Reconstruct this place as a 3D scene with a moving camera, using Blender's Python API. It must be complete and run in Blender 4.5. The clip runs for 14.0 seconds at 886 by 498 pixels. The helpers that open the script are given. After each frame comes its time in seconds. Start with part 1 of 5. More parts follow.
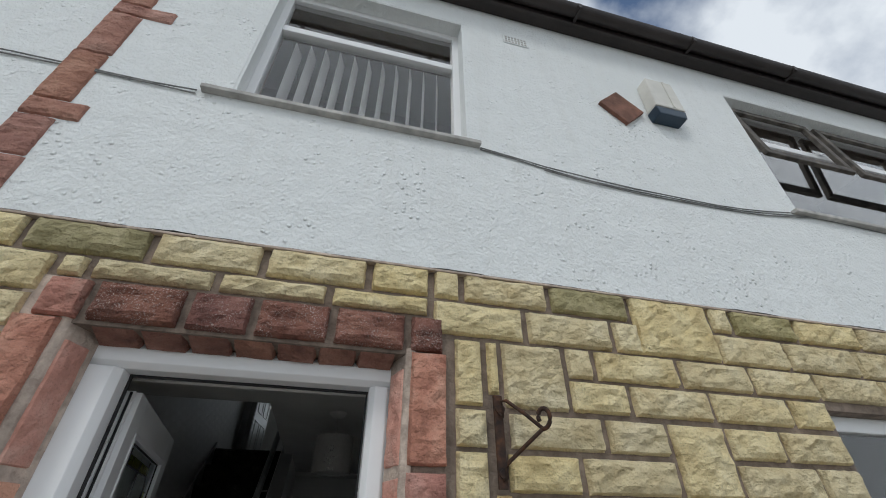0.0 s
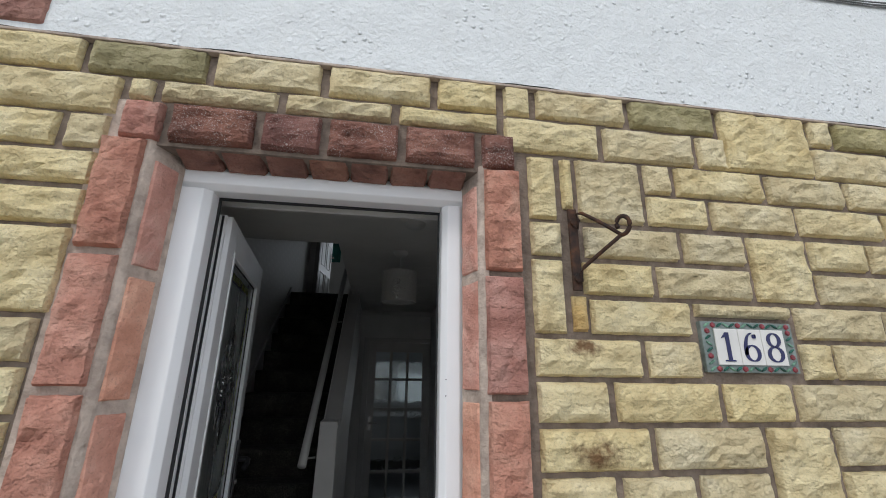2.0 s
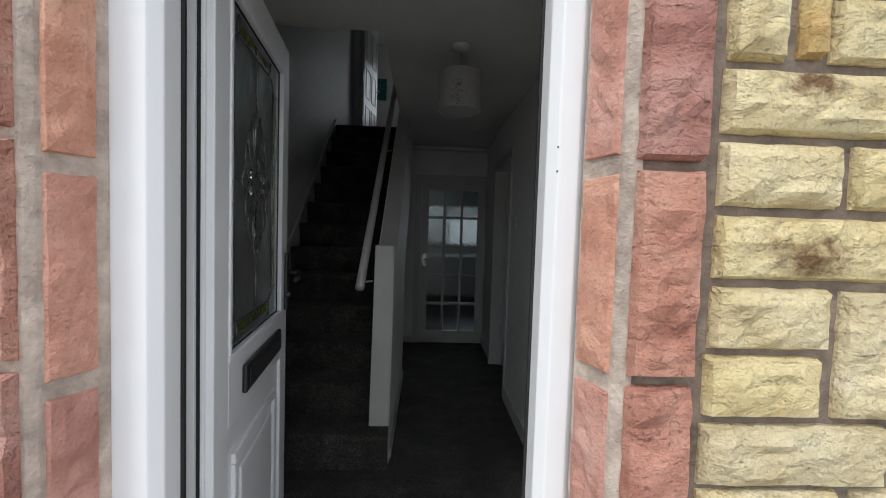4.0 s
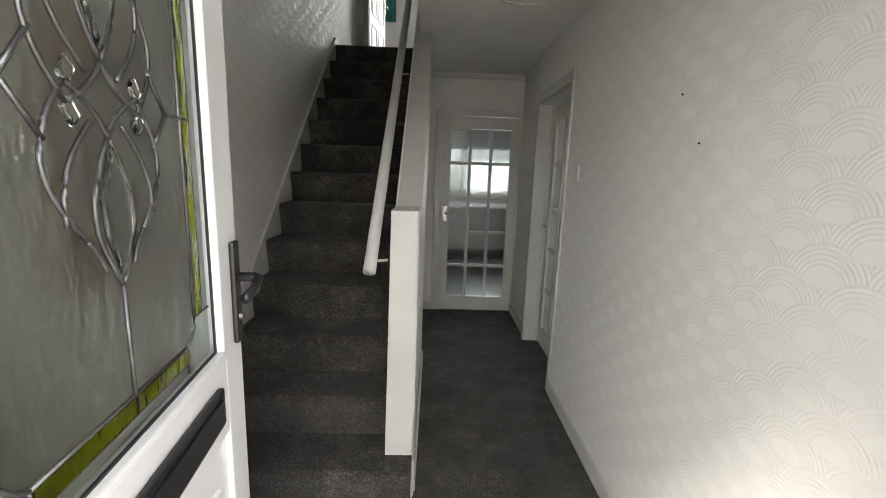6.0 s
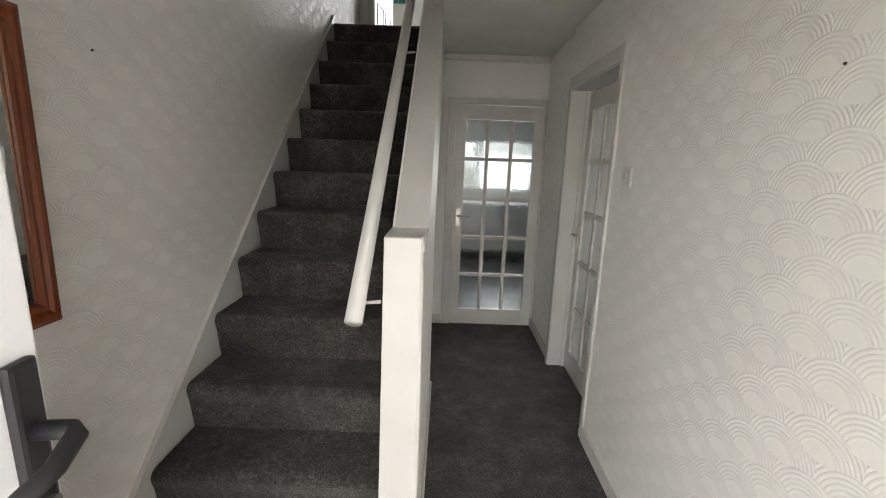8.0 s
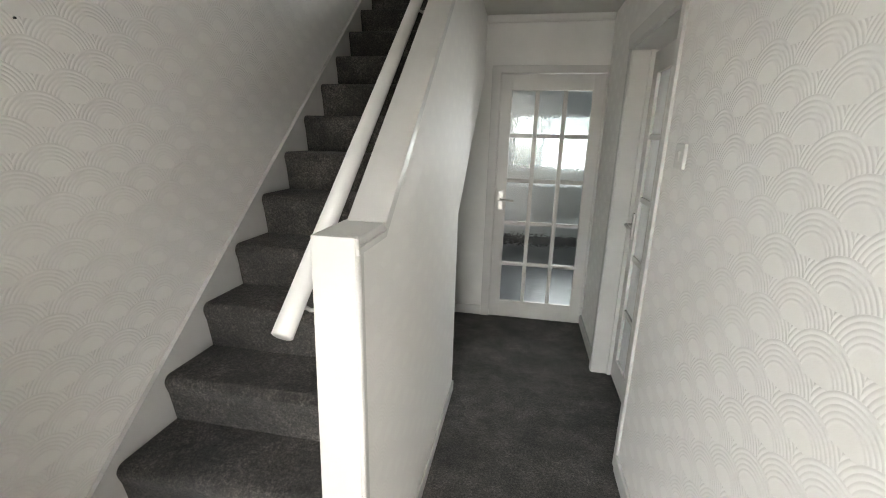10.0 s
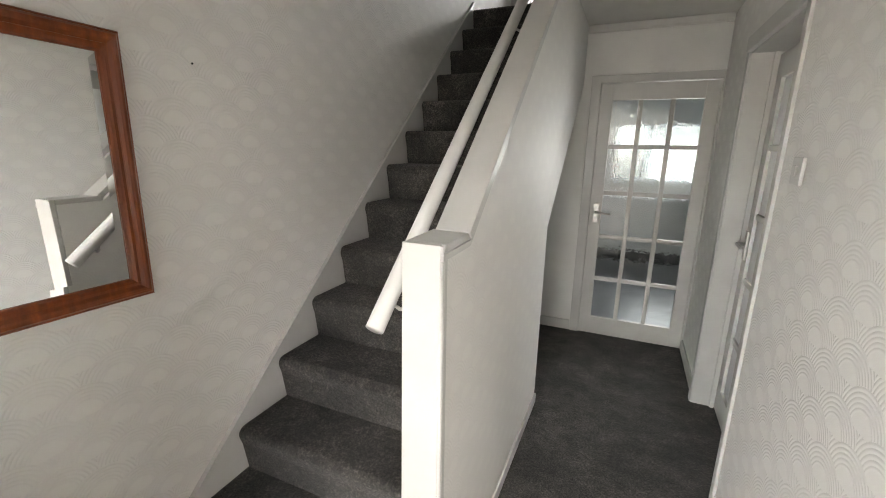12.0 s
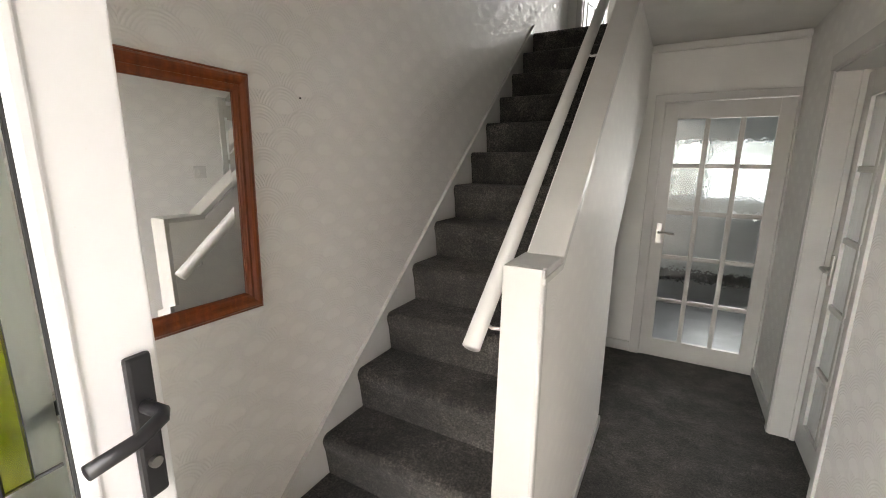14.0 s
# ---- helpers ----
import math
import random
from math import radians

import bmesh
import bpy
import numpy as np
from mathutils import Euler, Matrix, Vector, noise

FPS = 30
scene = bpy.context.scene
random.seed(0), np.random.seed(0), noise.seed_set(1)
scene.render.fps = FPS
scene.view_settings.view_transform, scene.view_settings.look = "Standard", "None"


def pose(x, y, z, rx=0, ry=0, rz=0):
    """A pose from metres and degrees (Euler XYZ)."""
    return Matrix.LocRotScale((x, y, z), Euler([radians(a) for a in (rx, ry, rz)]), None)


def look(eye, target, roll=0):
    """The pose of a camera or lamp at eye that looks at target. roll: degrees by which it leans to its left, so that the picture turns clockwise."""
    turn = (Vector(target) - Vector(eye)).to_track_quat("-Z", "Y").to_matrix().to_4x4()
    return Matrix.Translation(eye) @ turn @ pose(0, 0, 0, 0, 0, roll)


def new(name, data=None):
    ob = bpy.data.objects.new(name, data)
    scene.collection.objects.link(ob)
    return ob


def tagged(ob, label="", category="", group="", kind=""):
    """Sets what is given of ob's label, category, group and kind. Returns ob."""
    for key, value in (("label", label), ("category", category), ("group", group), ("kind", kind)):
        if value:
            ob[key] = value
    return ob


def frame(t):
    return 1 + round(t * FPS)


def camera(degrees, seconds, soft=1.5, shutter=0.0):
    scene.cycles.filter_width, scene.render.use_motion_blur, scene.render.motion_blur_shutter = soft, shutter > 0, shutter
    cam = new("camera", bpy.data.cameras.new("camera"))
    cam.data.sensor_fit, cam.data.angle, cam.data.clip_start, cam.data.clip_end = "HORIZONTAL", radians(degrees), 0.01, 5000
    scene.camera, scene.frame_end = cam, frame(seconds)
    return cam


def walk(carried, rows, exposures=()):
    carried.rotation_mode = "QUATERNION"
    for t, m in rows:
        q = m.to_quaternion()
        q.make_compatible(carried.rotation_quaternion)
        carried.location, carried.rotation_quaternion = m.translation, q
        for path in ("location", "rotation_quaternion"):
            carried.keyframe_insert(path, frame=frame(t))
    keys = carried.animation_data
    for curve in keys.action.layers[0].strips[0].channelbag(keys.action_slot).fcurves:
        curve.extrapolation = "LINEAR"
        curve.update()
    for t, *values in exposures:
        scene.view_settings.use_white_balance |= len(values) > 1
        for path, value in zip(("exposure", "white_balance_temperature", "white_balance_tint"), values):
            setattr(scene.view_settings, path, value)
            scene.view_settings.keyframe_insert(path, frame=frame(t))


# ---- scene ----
cam = camera(93.4, 14.0, soft=1.0)
PATH = [
    (0, (0.079, -0.034, 1.684), (0.484, 1.543, 2.846), -0.0),
    (0.5, (0.073, -0.017, 1.666), (0.468, 1.626, 2.736), 0.2),
    (1, (0.063, 0.013, 1.637), (0.433, 1.738, 2.58), 0.2),
    (1.5, (0.044, 0.042, 1.609), (0.376, 1.849, 2.398), 0.4),
    (2, (0.001, 0.081, 1.566), (0.286, 1.971, 2.154), 0.7),
    (2.5, (-0.049, 0.12, 1.513), (0.177, 2.072, 1.886), 0.9),
    (3, (-0.075, 0.198, 1.466), (0.093, 2.183, 1.637), 1.1),
    (3.5, (-0.057, 0.376, 1.421), (0.059, 2.372, 1.43), 1.2),
    (4, (-0.039, 0.557, 1.401), (0.047, 2.552, 1.304), 1.8),
    (6.5, (-0.179, 1.477, 1.481), (-0.157, 3.434, 1.067), 1.9),
    (7, (-0.18, 1.562, 1.506), (-0.213, 3.512, 1.063), 1.3),
    (7.5, (-0.186, 1.733, 1.499), (-0.181, 3.694, 1.103), 2.1),
    (10, (0.122, 2.177, 1.504), (-0.23, 4.077, 0.99), 1.4),
    (10.5, (0.164, 2.28, 1.487), (-0.39, 4.139, 0.999), 1.3),
    (11, (0.189, 2.293, 1.499), (-0.531, 4.091, 1.0), 0.8),
    (11.5, (0.202, 2.214, 1.509), (-0.586, 3.976, 0.986), 0.2),
    (12, (0.171, 2.117, 1.523), (-0.609, 3.895, 1.044), 0.8),
    (12.5, (0.119, 2.051, 1.53), (-0.688, 3.815, 1.044), 1.2),
    (13, (0.096, 2.017, 1.536), (-0.762, 3.754, 1.043), 1.4),
    (13.5, (0.075, 2.006, 1.549), (-0.845, 3.719, 1.081), 0.9),
    (14, (0.05, 1.995, 1.557), (-0.901, 3.705, 1.143), 0.5),
]
EXPOSURES = [(0.0, -0.38, 6300, 8), (0.5, -0.12, 6300, 8), (1.0, -0.10, 6300, 9), (1.5, -0.05, 6300, 10), (2.5, 0.09, 6330, 11), (3.0, 0.21, 6350, 11), (4.0, 0.45, 6370, 10), (5.0, 1.45, 6800, 10), (6.5, 3.47, 7200, 11), (7.5, 3.54, 7250, 12), (10.0, 4.09, 7050, 10), (14.0, 3.96, 7450, 14)]
walk(cam, [(t, look(eye, target, roll)) for t, eye, target, roll in PATH], EXPOSURES)

# ---------------------------------------------------------------- daylight: bright broken cloud
world = bpy.data.worlds.new("sky")
scene.world = world
world.use_nodes = True
wn, wl = world.node_tree.nodes, world.node_tree.links
wn.clear()
SUN_ELEV, SUN_ROT = radians(49), radians(219)
sky = wn.new("ShaderNodeTexSky")
sky.sky_type, sky.sun_disc = "NISHITA", False
sky.sun_elevation, sky.sun_rotation = SUN_ELEV, SUN_ROT
geo = wn.new("ShaderNodeTexCoord")
cloud = wn.new("ShaderNodeTexNoise")
cloud.inputs["Scale"].default_value, cloud.inputs["Detail"].default_value = 2.6, 7.0
ramp = wn.new("ShaderNodeValToRGB")
ramp.color_ramp.elements[0].position, ramp.color_ramp.elements[1].position = 0.36, 0.5
mix = wn.new("ShaderNodeMix")
mix.data_type = "RGBA"
mix.inputs["B"].default_value = (7.2, 7.5, 7.9, 1)
back = wn.new("ShaderNodeBackground")
back.inputs["Strength"].default_value = 0.14
wout = wn.new("ShaderNodeOutputWorld")
wl.new(geo.outputs["Generated"], cloud.inputs["Vector"])
wl.new(cloud.outputs["Fac"], ramp.inputs["Fac"])
wl.new(ramp.outputs["Color"], mix.inputs["Factor"])
wl.new(sky.outputs["Color"], mix.inputs["A"])
wl.new(mix.outputs["Result"], back.inputs["Color"])
wl.new(back.outputs["Background"], wout.inputs["Surface"])

sun_data = bpy.data.lights.new("sun", "SUN")
sun_data.energy, sun_data.angle, sun_data.color = 1.05, radians(11), (1.0, 0.97, 0.92)
sun = new("sun", sun_data)
sun.matrix_world = look((-5.0, -5.2, 11.0), (0.3, 1.2, 1.5))


def window_light(name, place, target, width, height, power):
    """The sky's light in the opening of a window."""
    data = bpy.data.lights.new(name, "AREA")
    data.shape, data.size, data.size_y, data.energy = "RECTANGLE", width, height, power
    data.color = (0.88, 0.95, 1.0)
    lamp = new(name, data)
    lamp.matrix_world = look(place, target)
    return lamp


window_light("kitchen_window_light", (0.83, 9.02, 1.36), (0.8, 6.0, 1.1), 0.80, 0.55, 2.0)
window_light("upstairs_window_light", (0.1, 9.2, 4.15), (-0.5, 6.0, 3.6), 1.2, 1.1, 2.3)

# ---------------------------------------------------------------- materials
class Nodes:
    """A node material with short ways to add nodes."""

    def __init__(self, name):
        self.mat = bpy.data.materials.new(name)
        self.mat.use_nodes = True
        self.tree = self.mat.node_tree
        self.bsdf = self.tree.nodes["Principled BSDF"]

    def add(self, kind, **sockets):
        node = self.tree.nodes.new(kind)
        for key, value in sockets.items():
            self.put(node.inputs[key.replace("_", " ")], value)
        return node

    def put(self, socket, value):
        if hasattr(value, "is_output"):
            self.tree.links.new(value, socket)
        else:
            socket.default_value = value

    def math(self, op, a, b=0.0, c=0.0):
        node = self.tree.nodes.new("ShaderNodeMath")
        node.operation = op
        for i, value in enumerate((a, b, c)):
            self.put(node.inputs[i], value)
        return node.outputs[0]

    def coords(self, random_shift=False):
        tex = self.add("ShaderNodeTexCoord").outputs["Object"]
        if not random_shift:
            return tex
        info = self.add("ShaderNodeObjectInfo")
        shift = self.add("ShaderNodeVectorMath")
        shift.operation = "MULTIPLY_ADD"
        self.put(shift.inputs[0], info.outputs["Random"])
        shift.inputs[1].default_value = (17.0, 31.0, 23.0)
        self.put(shift.inputs[2], tex)
        return shift.outputs[0]

    def noise(self, vector, scale, detail=4.0, rough=0.55):
        return self.add("ShaderNodeTexNoise", Vector=vector, Scale=scale, Detail=detail, Roughness=rough).outputs["Fac"]

    def ramp(self, fac, *stops):
        node = self.add("ShaderNodeValToRGB", Fac=fac)
        while len(node.color_ramp.elements) < len(stops):
            node.color_ramp.elements.new(0.5)
        for element, (pos, col) in zip(node.color_ramp.elements, stops):
            element.position = pos
            element.color = (*col, 1) if len(col) == 3 else col
        return node.outputs["Color"]

    def mix(self, fac, a, b, blend="MIX"):
        node = self.tree.nodes.new("ShaderNodeMix")
        node.data_type, node.blend_type = "RGBA", blend
        for key, value in (("Factor", fac), ("A", a), ("B", b)):
            socket = [s for s in node.inputs if s.name == key and (key == "Factor" and s.type == "VALUE" or s.type == "RGBA")][0]
            self.put(socket, (*value, 1) if isinstance(value, tuple) and len(value) == 3 else value)
        return [s for s in node.outputs if s.type == "RGBA"][0]

    def bump(self, height, strength, distance, after=None):
        node = self.add("ShaderNodeBump", Height=height, Strength=strength, Distance=distance)
        if after is not None:
            self.put(node.inputs["Normal"], after)
        return node.outputs["Normal"]

    def finish(self, colour=None, rough=None, normal=None, **more):
        for key, value in (("Base Color", colour), ("Roughness", rough), ("Normal", normal), *((k.replace("_", " "), v) for k, v in more.items())):
            if value is not None:
                self.put(self.bsdf.inputs[key], (*value, 1) if isinstance(value, tuple) and len(value) == 3 else value)
        return self.mat


def painted(name, colour, rough=0.4, wear=0.06, bump=0.05, scale=6.0, **more):
    """Paint or plastic: a faint unevenness of tone and surface."""
    n = Nodes(name)
    p = n.coords()
    tone = n.noise(p, scale, 5)
    fine = n.noise(p, scale * 25, 3)
    dark = tuple(c * (1 - wear * 2.2) for c in colour)
    col = n.mix(n.ramp(tone, (0.35, (0, 0, 0)), (0.7, (1, 1, 1))), dark, colour)
    rr = n.math("MULTIPLY_ADD", fine, 0.12, rough - 0.06)
    return n.finish(col, rr, n.bump(fine, bump, 0.002), **more)


def split_stone(name, light, mid, dark, stain, rust=(), crust=0.0, relief=1.0):
    """Pitch-faced cast stone: each block has its own tone, with weathering and fine grit."""
    n = Nodes(name)
    p = n.coords(True)
    rnd = n.add("ShaderNodeObjectInfo").outputs["Random"]
    broad, grit, blot = n.noise(p, 9, 5), n.noise(p, 160, 4, 0.7), n.noise(p, 3.2, 6, 0.65)
    base = n.ramp(broad, (0.3, dark), (0.5, mid), (0.68, light))
    own = n.ramp(rnd, (0.0, (0.88, 0.88, 0.89)), (0.4, (1.0, 1.0, 1.0)), (0.7, (1.05, 1.04, 0.97)), (1.0, (1.06, 1.03, 0.89)))
    col = n.mix(1.0, base, own, "MULTIPLY")
    col = n.mix(n.ramp(blot, (0.60, (0, 0, 0)), (0.76, (0.70, 0.70, 0.70))), col, stain)
    col = n.mix(n.ramp(grit, (0.33, (0.42, 0.42, 0.42)), (0.47, (0, 0, 0))), col, tuple(c * 0.5 for c in mid))
    if crust:
        salt = n.ramp(n.noise(p, 210, 3, 0.7), (0.54, (0, 0, 0)), (0.64, (crust, crust, crust)))
        col = n.mix(n.mix(1.0, salt, n.ramp(n.noise(p, 12, 3), (0.4, (0, 0, 0)), (0.62, (1, 1, 1))), "MULTIPLY"), col, (0.66, 0.58, 0.54))
    for x, z, r in rust:
        here = n.add("ShaderNodeSeparateXYZ", Vector=n.coords())
        wob = n.math("MULTIPLY_ADD", n.noise(n.coords(), 24, 5, 0.65), 0.11, -0.055)
        dx = n.math("MULTIPLY", n.math("SUBTRACT", here.outputs[0], x), 0.55)
        dz = n.math("SUBTRACT", here.outputs[2], z)
        d = n.math("ADD", n.math("SQRT", n.math("ADD", n.math("MULTIPLY", dx, dx), n.math("MULTIPLY", dz, dz))), wob)
        col = n.mix(n.ramp(d, (r * 0.2, (0.9, 0.9, 0.9)), (r, (0, 0, 0))), col, (0.16, 0.065, 0.02))
    flat = n.add("ShaderNodeMapping", Vector=p, Scale=(0.8, 1.0, 1.15)).outputs[0]
    rough_rock = n.noise(flat, 25, 6, 0.62)
    crease = n.ramp(n.math("ABSOLUTE", n.math("SUBTRACT", n.noise(flat, 13, 3, 0.5), 0.5)), (0.0, (0, 0, 0)), (0.16, (1, 1, 1)))
    nor = n.bump(crease, 0.62 * relief, 0.012)
    nor = n.bump(rough_rock, relief, 0.034, nor)
    nor = n.bump(grit, 0.85, 0.0045, nor)
    return n.finish(col, 0.92, nor)


STONE = split_stone("buff_split_stone", (0.90, 0.785, 0.525), (0.83, 0.70, 0.425), (0.68, 0.54, 0.30), (0.42, 0.345, 0.21))
RUSTED = split_stone("rust_marked_stone", (0.90, 0.785, 0.525), (0.83, 0.70, 0.425), (0.68, 0.54, 0.30), (0.42, 0.345, 0.21), ((0.575, 1.655, 0.035), (0.585, 1.372, 0.045)))
MOSSY = split_stone("weathered_green_stone", (0.60, 0.53, 0.31), (0.45, 0.395, 0.21), (0.29, 0.26, 0.13), (0.15, 0.145, 0.08))
RED = split_stone("red_split_stone", (0.72, 0.405, 0.33), (0.61, 0.295, 0.232), (0.41, 0.172, 0.13), (0.62, 0.46, 0.38))
SMOOTH_RED = split_stone("worn_red_stone", (0.75, 0.44, 0.355), (0.655, 0.335, 0.262), (0.50, 0.23, 0.172), (0.66, 0.50, 0.42), relief=0.45)
DARK_RED = split_stone("sooty_red_stone", (0.36, 0.175, 0.14), (0.25, 0.108, 0.086), (0.14, 0.06, 0.048), (0.50, 0.41, 0.37), crust=0.8)
QUOIN = split_stone("weathered_red_stone", (0.56, 0.32, 0.26), (0.46, 0.235, 0.185), (0.31, 0.145, 0.115), (0.24, 0.17, 0.14))
BROWN_RED = split_stone("brown_red_stone", (0.46, 0.25, 0.19), (0.36, 0.175, 0.13), (0.22, 0.105, 0.08), (0.14, 0.10, 0.08))


def mortar_material(name, colour):
    n = Nodes(name)
    p = n.coords()
    tone, grit = n.noise(p, 5, 6), n.noise(p, 130, 4, 0.7)
    col = n.ramp(tone, (0.3, tuple(c * 0.7 for c in colour)), (0.7, colour))
    smear = n.noise(p, 22, 5, 0.6)
    col = n.mix(1.0, col, n.ramp(smear, (0.35, (0.72, 0.68, 0.66)), (0.65, (1.18, 1.15, 1.12))), "MULTIPLY")
    return n.finish(col, 0.95, n.bump(grit, 0.7, 0.005, n.bump(smear, 0.9, 0.014)))


MORTAR = mortar_material("grey_brown_mortar", (0.30, 0.242, 0.198))
PALE_MORTAR = mortar_material("pale_mortar", (0.62, 0.525, 0.45))


def render_coat():
    """White masonry paint over rough render, with lumps and faint runs of dirt."""
    n = Nodes("white_rough_render")
    p = n.coords()
    lumps = n.add("ShaderNodeTexVoronoi", Vector=p, Scale=32.0, Randomness=1.0).outputs["Distance"]
    drop = n.ramp(lumps, (0.0, (1, 1, 1)), (0.3, (0, 0, 0)))
    mask = n.ramp(n.noise(p, 7, 3), (0.46, (0, 0, 0)), (0.66, (1, 1, 1)))
    dabs = n.mix(1.0, drop, mask, "MULTIPLY")
    fine, trowel = n.noise(p, 60, 5, 0.6), n.noise(p, 9, 4)
    stretch = n.add("ShaderNodeMapping", Vector=p, Scale=(14.0, 14.0, 0.9)).outputs[0]
    runs = n.ramp(n.noise(stretch, 1.0, 4), (0.5, (0, 0, 0)), (0.8, (0.5, 0.5, 0.5)))
    col = n.mix(n.noise(p, 2.0, 5), (0.76, 0.785, 0.78), (0.83, 0.85, 0.845))
    col = n.mix(n.math("MULTIPLY", runs, 0.28), col, (0.55, 0.52, 0.47))
    nor = n.bump(trowel, 0.5, 0.03)
    nor = n.bump(fine, 0.75, 0.010, nor)
    nor = n.bump(dabs, 0.9, 0.011, nor)
    return n.finish(col, 0.9, nor)


RENDER = render_coat()


def fan_paper(name, across, colour, relief, sheen):
    """Anaglypta paper embossed with overlapping fans of concentric arcs; across: the wall's own axis, 0 for x and 1 for y."""
    n = Nodes(name)
    p = n.coords()
    xyz = n.add("ShaderNodeSeparateXYZ", Vector=p)
    u0, v0 = xyz.outputs[across], xyz.outputs[2]
    R = 0.0945
    u, v = n.math("SUBTRACT", n.math("DIVIDE", u0, R), 0.17), n.math("SUBTRACT", n.math("DIVIDE", v0, R), 0.218)
    # rows of circles every half radius, shifted by one radius in alternate rows; the lowest one that covers a place is on top
    rowf = n.math("FLOOR", n.math("MULTIPLY", v, 1.0 / 0.715))
    found, dist = None, None
    for back in (1, 0):
        row = n.math("SUBTRACT", rowf, float(back))
        odd = n.math("FRACT", n.math("MULTIPLY", row, 0.5))
        shift = n.math("MULTIPLY", odd, 2.0)
        cell = n.math("SUBTRACT", n.math("FRACT", n.math("MULTIPLY", n.math("ADD", u, shift), 0.5)), 0.5)
        du = n.math("MULTIPLY", cell, 2.0)
        dv = n.math("SUBTRACT", v, n.math("MULTIPLY", row, 0.715))
        d = n.math("SQRT", n.math("ADD", n.math("MULTIPLY", du, du), n.math("MULTIPLY", dv, dv)))
        inside = n.math("LESS_THAN", d, 1.0)
        if dist is None:
            dist, found = d, inside
        else:
            take = n.math("SUBTRACT", 1.0, found)
            dist = n.math("ADD", n.math("MULTIPLY", dist, found), n.math("MULTIPLY", d, take))
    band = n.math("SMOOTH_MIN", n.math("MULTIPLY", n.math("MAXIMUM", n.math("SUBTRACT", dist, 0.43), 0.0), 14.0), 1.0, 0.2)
    wave = n.math("MULTIPLY_ADD", n.math("SINE", n.math("MULTIPLY", dist, 2 * math.pi / 0.114)), 0.5, 0.5)
    ridge = n.math("MULTIPLY", n.math("MULTIPLY", n.math("POWER", wave, 0.7), n.math("MULTIPLY_ADD", dist, 0.7, 0.3)), band)
    swell = n.math("MULTIPLY", dist, 1.15)
    fade = n.math("MULTIPLY_ADD", n.noise(p, 3.0, 3), 0.7, 0.5)
    height = n.math("MULTIPLY", n.math("ADD", ridge, swell), fade)
    fine = n.noise(p, 220, 3)
    nor = n.bump(height, relief, 0.0034)
    nor = n.bump(fine, 0.15, 0.001, nor)
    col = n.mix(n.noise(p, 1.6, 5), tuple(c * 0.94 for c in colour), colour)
    # the combed bands are matt and a touch darker, the plain hearts of the fans have a satin face
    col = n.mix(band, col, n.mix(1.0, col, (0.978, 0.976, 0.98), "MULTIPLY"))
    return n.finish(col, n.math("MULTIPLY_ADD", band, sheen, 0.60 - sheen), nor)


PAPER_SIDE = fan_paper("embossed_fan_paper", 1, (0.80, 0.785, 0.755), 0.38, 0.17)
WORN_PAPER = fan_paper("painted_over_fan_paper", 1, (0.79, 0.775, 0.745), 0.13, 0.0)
PAPER_END = painted("plain_end_paper", (0.78, 0.77, 0.74), 0.65, 0.04, 0.12, 3.0)


def carpet():
    n = Nodes("charcoal_twist_carpet")
    p = n.coords()
    tuft, broad, mid = n.noise(p, 110, 4, 0.8), n.noise(p, 5, 5), n.noise(p, 45, 5, 0.8)
    col = n.ramp(tuft, (0.36, (0.012, 0.0111, 0.0102)), (0.50, (0.037, 0.0342, 0.0315)), (0.64, (0.105, 0.098, 0.090)))
    wear = n.ramp(broad, (0.36, (0.56, 0.55, 0.53)), (0.66, (1.42, 1.40, 1.37)))
    streak = n.noise(n.add("ShaderNodeMapping", Vector=p, Scale=(1.0, 1.3, 1.0)).outputs[0], 13, 5, 0.7)
    wear = n.mix(1.0, wear, n.ramp(streak, (0.36, (0.70, 0.69, 0.67)), (0.64, (1.30, 1.30, 1.30))), "MULTIPLY")
    fleck = n.ramp(mid, (0.34, (0.62, 0.62, 0.62)), (0.66, (1.38, 1.37, 1.35)))
    col = n.mix(1.0, n.mix(1.0, col, wear, "MULTIPLY"), fleck, "MULTIPLY")
    nor = n.bump(mid, 0.6, 0.008)
    nor = n.bump(tuft, 0.9, 0.006, nor)
    return n.finish(col, 1.0, nor, Sheen_Weight=0.08, Sheen_Roughness=0.6)


CARPET = carpet()


def pine():
    n = Nodes("stained_pine")
    p = n.coords()
    stretch = n.add("ShaderNodeMapping", Vector=p, Scale=(30.0, 30.0, 2.2)).outputs[0]
    grain = n.noise(stretch, 1.6, 6, 0.6)
    knots = n.add("ShaderNodeTexVoronoi", Vector=p, Scale=4.5).outputs["Distance"]
    col = n.ramp(grain, (0.3, (0.115, 0.021, 0.0025)), (0.55, (0.20, 0.041, 0.0045)), (0.75, (0.28, 0.068, 0.007)))
    col = n.mix(n.ramp(knots, (0.03, (0.85, 0.85, 0.85)), (0.10, (0, 0, 0))), col, (0.045, 0.012, 0.005))
    return n.finish(col, 0.34, n.bump(grain, 0.08, 0.002), Coat_Weight=0.25, Coat_Roughness=0.2)


PINE = pine()


def glass(name, tint=(1, 1, 1), rough=0.0, ripple=0.0, scale=20.0, ior=1.45, deep=0.02):
    n = Nodes(name)
    nor = None
    if ripple:
        p = n.coords()
        warp = n.add("ShaderNodeMapping", Vector=p, Scale=(1.0, 1.0, 0.45)).outputs[0]
        nor = n.bump(n.noise(warp, scale, 2, 0.5), ripple, deep)
    return n.finish(tint, rough, nor, Transmission_Weight=1.0, IOR=ior)


